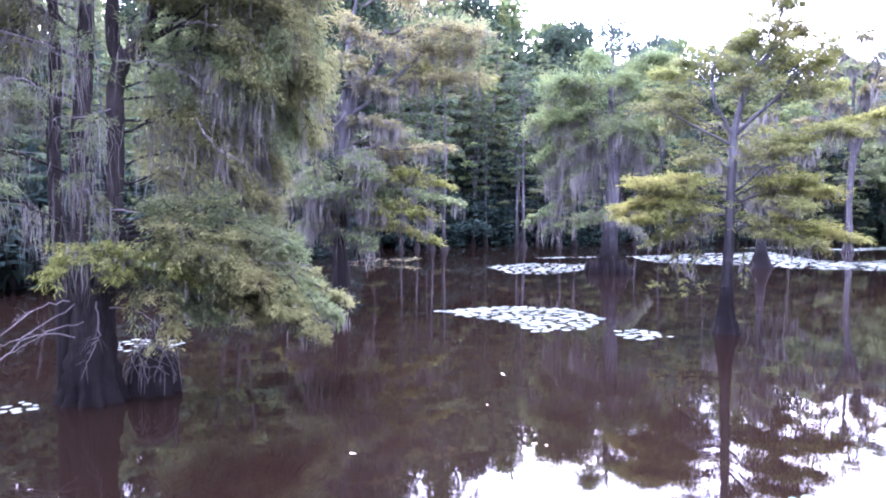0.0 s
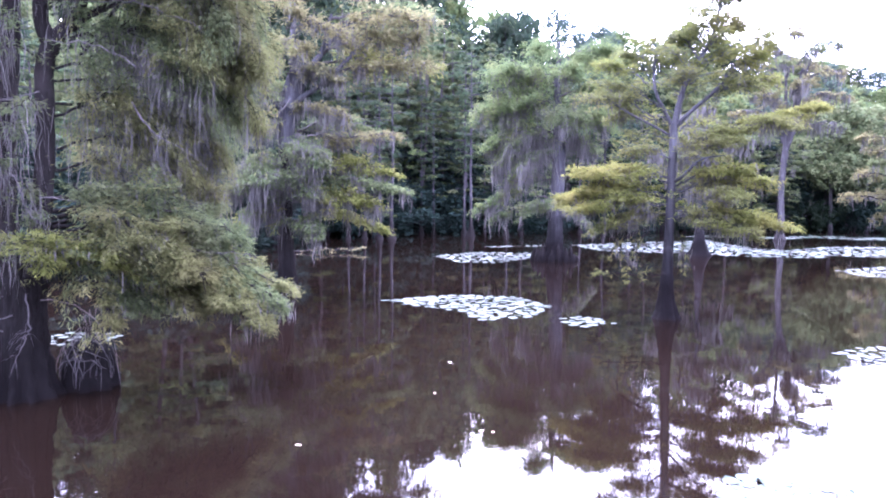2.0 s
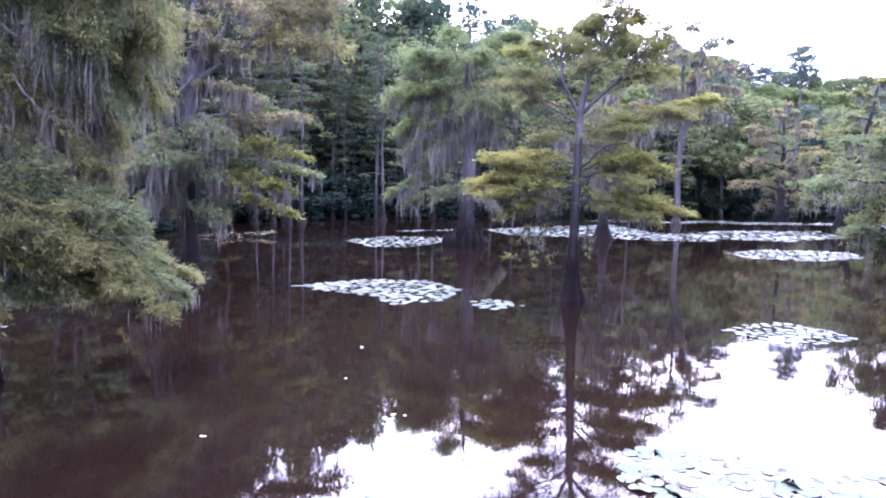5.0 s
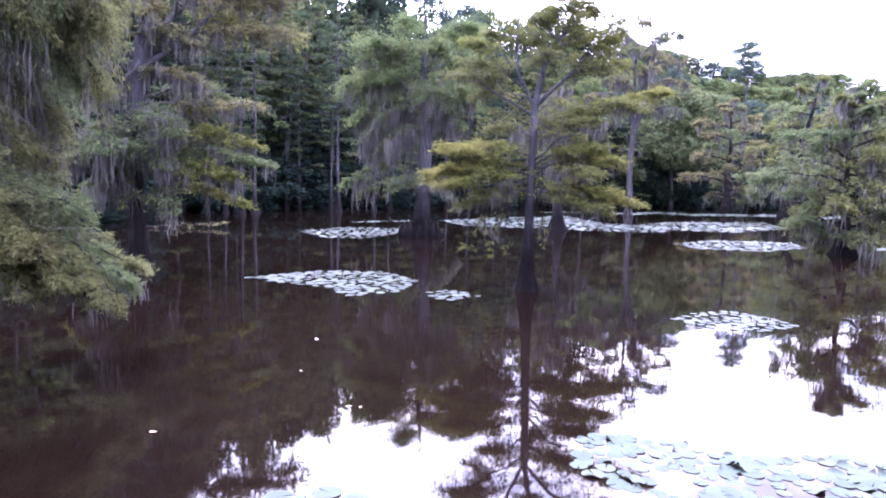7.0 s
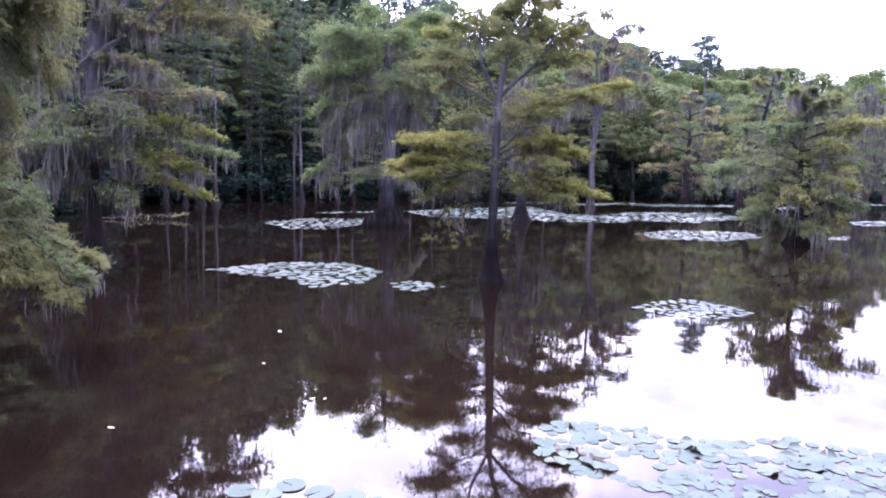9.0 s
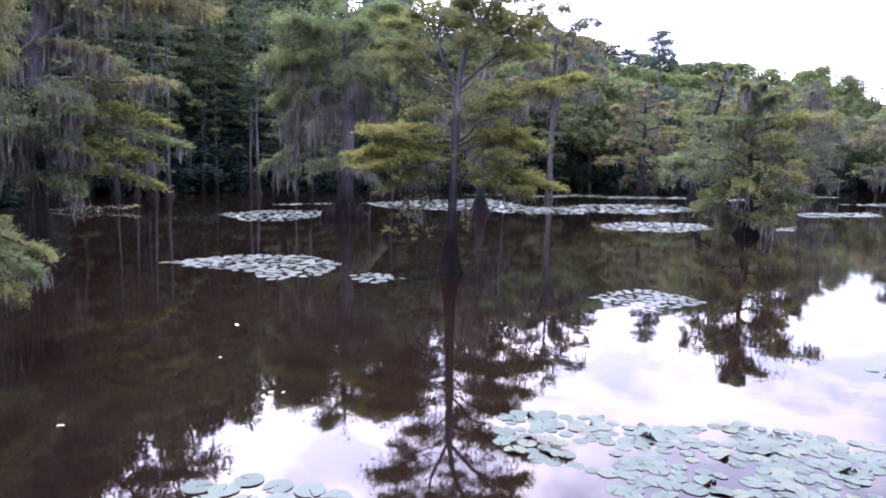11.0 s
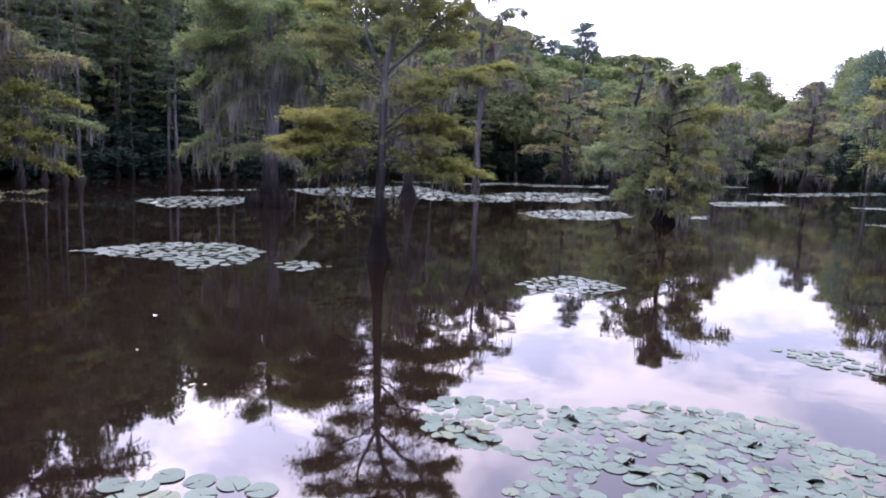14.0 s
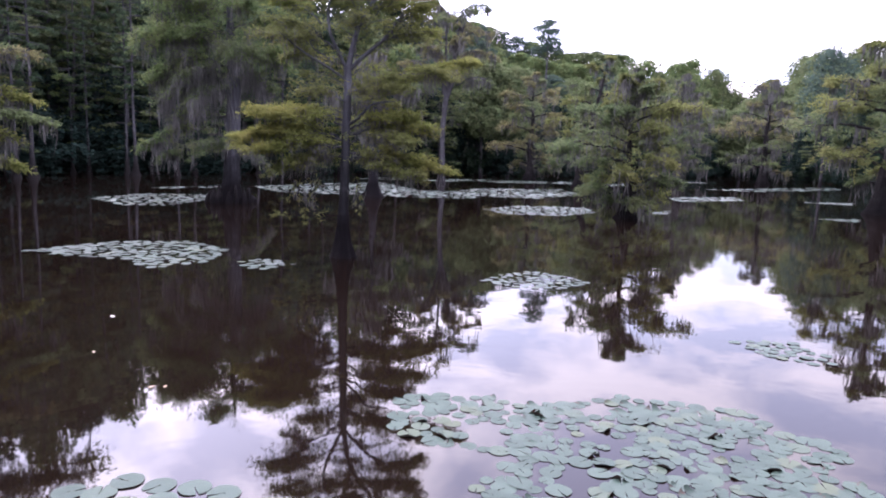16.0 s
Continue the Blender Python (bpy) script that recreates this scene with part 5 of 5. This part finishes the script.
    while a < 21:
        d = shore(a) - rng.uniform(-0.6, 1.6)
        w = rng.uniform(0.45, 0.75)
        copy_thing(kinds["slender"], pose(d * math.sin(radians(a)), d * math.cos(radians(a)), -0.05, 0, 0, rng.uniform(0, 360)) @ Matrix.Diagonal((w, w, rng.uniform(0.55, 0.85), 1)))
        a += rng.choice((1.4, 2.6, 4.0, 5.5))
    # the few pale stems on flared feet that stand out in the water before the dark woods
    for a, d, w, tall in ((-0.9, 55.0, 0.6, 0.9), (0.05, 56.0, 0.75, 1.0), (-3.6, 54.0, 0.45, 0.75), (-2.2, 55.0, 0.5, 0.8), (6.3, 63.0, 0.6, 0.95), (6.9, 62.0, 0.75, 1.0), (3.7, 64.5, 0.5, 0.8), (9.9, 64.0, 0.55, 0.9)):
        copy_thing(kinds["slender"], pose(d * math.sin(radians(a)), d * math.cos(radians(a)), -0.05, 0, 0, a * 77) @ Matrix.Diagonal((w, w, tall, 1)))
    # unseen trees added behind the landing, to cut the low sky light from there
    a = 78.0
    while a < 312:
        d = max(shore(a if a < 180 else a - 360), 17) + rng.uniform(20, 28)
        h, wide = rng.uniform(14, 19), rng.uniform(0.9, 1.2)
        copy_thing(kinds["deep"], pose(d * math.sin(radians(a)), d * math.cos(radians(a)), 0.4, 0, 0, rng.uniform(0, 360)) @ Matrix.Diagonal((wide, wide, h / 20, 1)))
        a += math.degrees(6.0 * rng.uniform(0.8, 1.2) / d)
    for ob in kinds.values():      # the patterns themselves are not needed once copied
        for o in (*ob.children_recursive, ob):
            bpy.data.objects.remove(o)


woods()


def lone_pine():
    for name, label, d, a, h, seed, radius, low, lumps, nl, leaf, flat in (
            ("pine_tree", "lone tall pine rising above the far woods", 112.0, 39.75, 25.0, 131, 3.0, 0.79, 15, 3600, (0.42, 0.16), 0.34),
            ("shore_tree", "dark round-headed tree above the far woods", 120.0, 60.8, 20.8, 132, 5.6, 0.4, 44, 7000, (0.45, 0.25), 0.75),
            ("pine_tree", "blue-green pine top above the woods", 86.0, 17.6, 25.2, 133, 3.6, 0.6, 30, 6000, (0.42, 0.18), 0.7),
            ("pine_tree", "small pine top on the wooded hill", 98.0, 34.2, 21.3, 134, 2.6, 0.7, 14, 2600, (0.4, 0.16), 0.4),
            ("shore_tree", "thin-topped tree on the wooded hill", 104.0, 44.6, 17.6, 135, 2.0, 0.6, 16, 1500, (0.38, 0.16), 0.6)):
        t = leafy_tree(name, label, h, seed, radius, low, lumps, nl, LEAF_PINE, leaf, BARK_FAR, "", flat)
        t.ob.matrix_world = pose(d * math.sin(radians(a)), d * math.cos(radians(a)), 0.2)


lone_pine()


def shrubs():
    def shrub(seed, mat):      # a thicket of arching stems
        rng = np.random.default_rng(seed)
        ob = tagged(new("shrub"), "dense shrub at the water's edge, leaf colour darkened as shade", "shrub", "shrubs along the shore")
        W, Lv = [], []
        for i in range(16):
            a, s = rng.random() * 6.28, rng.uniform(1.0, 2.3)
            p = smooth_path([(0.2 * math.cos(a), 0.2 * math.sin(a), -0.3), (s * 0.5 * math.cos(a), s * 0.5 * math.sin(a), rng.uniform(1, 2.2)), (s * math.cos(a), s * math.sin(a), rng.uniform(0.3, 3.4))], 7)
            tw, lv, _ = spray(p, 1.1, 5, 210, rng, 0.2, 0.3, (0.32, 0.18), 0.3, 0.012, 0.14, 0.4, False, leaf_tips)
            W += [tube(p, [0.05, 0.01], 5), tw]; Lv.append(lv)
        part("stem", joined(W), BARK_FAR, ob)
        part("crown", joined(Lv), mat, ob)
        return ob
    # leaf colours here already hold the shade under the overhanging woods
    base = [shrub(201, LEAF_SHADED), shrub(202, LEAF_SHADED), shrub(203, LEAF_DARK)]
    rng = random.Random(9)
    a = -42.0
    while a < 72:
        k = rng.choice((0, 0, 1, 1, 2) if a < 30 else (0, 1, 2, 2))
        d = shore(a) + rng.uniform(-1.4, 2.6)
        s = rng.uniform(0.9, 1.6)
        m = pose(d * math.sin(radians(a)), d * math.cos(radians(a)), 0.1, 0, 0, rng.uniform(0, 360)) @ Matrix.Diagonal((s, s, s * rng.uniform(0.8, 1.2), 1))
        copy_thing(base[k], m)
        a += math.degrees(2.9 * rng.uniform(0.7, 1.3) / d)
    for ob in base:
        for o in (*ob.children_recursive, ob):
            bpy.data.objects.remove(o)


shrubs()


# ---- lily pads ----
def pad_shape(seed, curl=0.0, rings=3, sides=18):
    """A round leaf with a slit to its middle, thin, wavy at the rim; curl lifts one edge and shows the dark underside."""
    rng = np.random.default_rng(seed)
    th = np.linspace(0.10, 2 * np.pi - 0.10, sides)
    wave = 1 + 0.03 * np.cos(2 * th + rng.random() * 6) + 0.02 * rng.standard_normal(sides)
    edge = rng.random() * 6.28
    V = []
    for i in range(rings + 1):
        f = (0.06, 0.5, 0.85, 1.0)[i] if rings == 3 else i / rings * 0.94 + 0.06
        x, y = f * np.cos(th) * wave, f * np.sin(th) * wave
        z = 0.016 + 0.012 * f * f * np.cos(3 * th + edge)
        if curl:
            c = np.clip(x * math.cos(edge) + y * math.sin(edge) - 0.7, 0, 1)
            z = z + curl * c * 2.2
            x, y = x - c * curl * 0.8 * math.cos(edge), y - c * curl * 0.8 * math.sin(edge)
        V.append(np.stack([x, y, z], 1))
    V = np.concatenate(V)
    n = sides
    Q = np.array([[i * n + j, (i + 1) * n + j, (i + 1) * n + j + 1, i * n + j + 1] for i in range(rings) for j in range(n - 1)])
    return V, Q


def solid_pad(V, Q, r, thick=0.014):
    """Top and underside as one closed leaf."""
    low = V - [0, 0, thick]
    VV = np.vstack([V, low]) * r
    QQ = np.vstack([Q, (Q + len(V))[:, ::-1]])
    return VV, QQ, np.r_[np.zeros(len(Q), int), np.ones(len(Q), int)]


def inside(poly, x, y):
    hit = False
    for (x1, y1), (x2, y2) in zip(poly, poly[1:] + poly[:1]):
        if (y1 > y) != (y2 > y) and x < (x2 - x1) * (y - y1) / (y2 - y1) + x1:
            hit = not hit
    return hit


def scatter(poly, gap, seed, limit, holes=(), fill=1.0):
    """Places in the outline, no two nearer than gap."""
    rng = random.Random(seed)
    xs, ys = [p[0] for p in poly], [p[1] for p in poly]
    got = []
    for _ in range(limit * 60):
        x, y = rng.uniform(min(xs), max(xs)), rng.uniform(min(ys), max(ys))
        if inside(poly, x, y) and not any(inside(h, x, y) for h in holes) and all((x - a) ** 2 + (y - b) ** 2 > gap * gap for a, b in got) and rng.random() < fill:
            got.append((x, y))
            if len(got) >= limit:
                break
    return got


FLAT = [quads_mesh("lily_pad", *solid_pad(*pad_shape(300 + i), 1.0)[:2], [PAD, PAD_UNDER], solid_pad(*pad_shape(300 + i), 1.0)[2]) for i in range(5)]
CURLED = [quads_mesh("lily_pad", *solid_pad(*pad_shape(320 + i, 0.35 + 0.12 * i), 1.0)[:2], [PAD, PAD_UNDER], solid_pad(*pad_shape(320 + i, 0.35 + 0.12 * i), 1.0)[2]) for i in range(4)]


def pads(poly, gap, r, seed, limit, group, curl=0.15, holes=(), fill=1.0):
    rng = random.Random(seed + 1)
    for x, y in scatter(poly, gap, seed, limit, holes, fill):
        c = rng.random() < curl
        ob = new("lily_pad", rng.choice(CURLED if c else FLAT))
        s = r * rng.uniform(0.6, 1.2)
        ob.matrix_world = pose(x, y, rng.uniform(0.0005, 0.006), rng.gauss(0, 1.0), rng.gauss(0, 1.0), rng.uniform(0, 360)) @ Matrix.Diagonal((s, s, s, 1))
        tagged(ob, "pale green lily pad with a curled dark-edged rim" if c else "pale green lily pad lying flat on water", "lily pad", group)


def pad_raft(poly, gap, r, seed, limit, label, curl=0.06):
    """A far raft of pads that nobody could count."""
    rng = random.Random(seed + 1)
    shapes = [solid_pad(*pad_shape(340 + i, 0.4 if i == 3 else 0, 1, 10), 1.0) for i in range(4)]
    V, Q, S, n = [], [], [], 0
    for x, y in scatter(poly, gap, seed, limit):
        v, q, s = shapes[3 if rng.random() < curl else rng.randrange(3)]
        a, k = rng.uniform(0, 6.28), r * rng.uniform(0.7, 1.15)
        c, w = math.cos(a) * k, math.sin(a) * k
        tx, ty = rng.gauss(0, 0.03), rng.gauss(0, 0.03)
        P = np.stack([v[:, 0] * c - v[:, 1] * w + x, v[:, 0] * w + v[:, 1] * c + y, v[:, 2] * k + rng.uniform(0.002, 0.012) + k * (tx * v[:, 0] + ty * v[:, 1])], 1)
        V.append(P); Q.append(q + n); S.append(s); n += len(P)
    ob = new("lily_pad_raft", quads_mesh("lily_pad_raft", np.concatenate(V), np.concatenate(Q), [PAD, PAD_UNDER], np.concatenate(S)))
    tagged(ob, label, "lily pads", kind="stuff")


NEAR = [(2.94, 5.63), (3.25, 5.73), (3.98, 5.28), (4.46, 4.82), (5.16, 4.73), (5.66, 4.22), (5.95, 3.79), (5.82, 3.48), (5.97, 3.19), (5.84, 2.81), (5.51, 2.75), (5.32, 2.32), (4.91, 2.12), (3.6, 2.75), (2.83, 3.57), (2.69, 3.87), (2.99, 4.01), (3.35, 4.04), (2.97, 4.53), (2.62, 4.9)]
GAPS = ([(3.19, 4.89), (3.59, 4.78), (3.52, 4.42), (3.2, 4.38)], [(4.05, 4.1), (4.35, 4.2), (4.4, 3.85), (4.15, 3.7)], [(4.6, 4.75), (5.0, 4.55), (4.85, 4.4), (4.5, 4.5)], [(3.3, 3.75), (3.6, 3.8), (3.75, 3.5), (3.4, 3.4)], [(5.1, 3.5), (5.4, 3.55), (5.35, 3.2), (5.05, 3.2)])
pads(NEAR, 0.112, 0.090, 401, 285, "lily pads by the landing", 0.2, GAPS, 0.6)
for i, (x, y) in enumerate(((0.19, 5.12), (0.37, 5.0), (0.56, 5.1), (0.75, 4.93), (0.96, 4.78), (0.72, 4.7), (0.48, 4.78), (0.22, 4.86), (1.12, 4.6))):
    ob = new("lily_pad", FLAT[i % 5])
    ob.matrix_world = pose(x, y, 0.003 + 0.003 * (i % 3), -1.2 + 0.7 * (i % 4), 0.8 - 0.7 * (i % 3), i * 67) @ Matrix.Diagonal((0.115, 0.115, 0.115, 1))
    tagged(ob, "broad pale green lily pad lying flat on water", "lily pad", "lily pads by the landing")
pads([(3.85, 14.71), (4.45, 14.78), (4.85, 13.82), (4.07, 13.51), (3.69, 13.72)], 0.2, 0.11, 403, 24, "lily pads near the lone cypress", 0.05)
pads([(-6.32, 12.82), (-6.17, 13.32), (-4.95, 13.04), (-5.1, 12.4), (-5.79, 11.95)], 0.2, 0.085, 405, 24, "lily pads beside the stump", 0.05)
pads([(-5.56, 8.31), (-5.57, 8.65), (-5.08, 8.55), (-5.13, 8.29), (-5.35, 8.04)], 0.14, 0.06, 406, 8, "lily pads beside the stump", 0.05)
pad_raft([(7.56, 10.75), (8.32, 11.12), (9.18, 11.2), (9.43, 10.56), (9.46, 9.66), (8.34, 9.45), (7.7, 9.95)], 0.175, 0.088, 404, 100, "scattered pale lily pads on open water")
pad_raft([(8.25, 5.69), (8.92, 5.2), (8.77, 4.57), (8.38, 4.29), (8.08, 4.69), (8.03, 5.2)], 0.145, 0.082, 407, 60, "thin scatter of lily pads on open water")
pad_raft([(-0.16, 17.6), (1.68, 18.72), (3.5, 18.22), (4.04, 16.34), (3.1, 14.75), (2.03, 14.38), (1.68, 15.75), (0.68, 16.47)], 0.215, 0.13, 408, 330, "dense raft of pale lily pads on brown water")
pad_raft([(2.33, 34.68), (4.64, 37.89), (8.29, 37.41), (7.39, 33.75), (4.72, 30.16), (3.24, 30.56)], 0.36, 0.18, 409, 330, "pale lily pads beside the broad cypress")
pad_raft([(18.47, 26.23), (21.67, 27.92), (24.97, 26.39), (23.12, 23.62), (19.85, 22.43), (17.95, 23.81)], 0.27, 0.15, 410, 330, "pale lily pads beside the low cypress")
pad_raft([(12.74, 46.32), (20.08, 51.21), (26.46, 53.88), (23.91, 43.2), (26.43, 38.67), (23.04, 33.41), (19.79, 34.4), (16.54, 37.45), (12.92, 39.63)], 0.5, 0.25, 411, 760, "wide raft of pale lily pads behind the cypress")
pad_raft([(24.62, 39.87), (31.28, 45.06), (38.63, 43.82), (34.88, 36.93), (27.4, 33.31), (24.55, 35.33)], 0.5, 0.25, 412, 420, "wide raft of pale lily pads far out")
pad_raft([(40.34, 33.63), (47.64, 33.35), (43.91, 29.89), (36.72, 29.89)], 0.42, 0.24, 413, 120, "small raft of lily pads far out")
pad_raft([(25.71, 23.09), (28.37, 23.66), (26.32, 22.04)], 0.27, 0.17, 414, 40, "small raft of lily pads far out")
pad_raft([(48.29, 27.85), (52.75, 26.88), (48.96, 25.13)], 0.3, 0.22, 415, 60, "small raft of lily pads far out")
pad_raft([(33.03, 18.36), (35.24, 17.62), (33.11, 16.67)], 0.22, 0.16, 416, 50, "small raft of lily pads far out")
pad_raft([(60, 45), (95, 52), (88, 46), (62, 41)], 0.6, 0.4, 417, 160, "thin streak of lily pads before the far shore")
pad_raft([(40, 62), (55, 60), (54, 55), (41, 56)], 0.45, 0.3, 418, 200, "thin streak of lily pads before the far shore")


pad_raft([(33, 60), (44, 66), (46, 64), (36, 58)], 0.5, 0.3, 419, 90, "thin streak of lily pads before the far shore")
pad_raft([(28, 62), (38, 72), (41, 71), (31, 60)], 0.5, 0.3, 420, 90, "thin streak of lily pads before the far shore")
pad_raft([(48, 52), (62, 58), (62, 55), (50, 50)], 0.5, 0.3, 421, 90, "thin streak of lily pads before the far shore")
pad_raft([(66, 62), (84, 66), (84, 63), (68, 59)], 0.6, 0.36, 422, 90, "thin streak of lily pads before the far shore")
pad_raft([(6.0, 44), (10.5, 46), (10.5, 44.5), (7, 43)], 0.4, 0.22, 423, 30, "thin streak of lily pads before the far shore")


def floating_leaf(name, label, x, y, r, mat, seed, cup=0.3):
    V, Q = pad_shape(seed, cup, 3, 12)
    V = V * [1.0, 0.55, 1.0]
    VV, QQ, _ = solid_pad(V, Q, r)
    ob = new(name, quads_mesh(name, VV, QQ, mat))
    ob.matrix_world = pose(x, y, 0.006, 0, 0, seed * 37 % 360)
    tagged(ob, label, "leaf")


floating_leaf("floating_flower", "single white petal cup floating on brown water", 0.95, 10.37, 0.04, PETAL, 451, 0.6)
floating_leaf("floating_leaf", "single dry tan leaf floating on brown water", -0.92, 6.77, 0.035, DRY_LEAF, 452)
floating_leaf("floating_leaf", "single dry tan leaf floating on brown water", 1.0, 7.1, 0.035, DRY_LEAF, 453)
floating_leaf("floating_leaf", "single dry tan leaf floating on brown water", 1.12, 7.05, 0.03, DRY_LEAF, 454)
floating_leaf("floating_leaf", "single dry tan leaf floating on brown water", 0.59, 8.62, 0.03, DRY_LEAF, 455)


def fallen_limb():
    t = Tree("fallen_branch", "fallen reddish dead branch lying at the water surface", -3.6, 37.5, 471)
    t.ob["category"] = "branch"
    t.limb([(-1.8, 0, 0.05), (-0.5, 0.1, 0.12), (0.8, 0, 0.15), (2.0, -0.1, 0.3)], 0.06, 0.9, 30, 220, 0, 0.3, LEAF_RUST, (0.14, 0.05), 0.1, 0.05, 0.1, mat=BARK_GREY, thick=0.08)


fallen_limb()
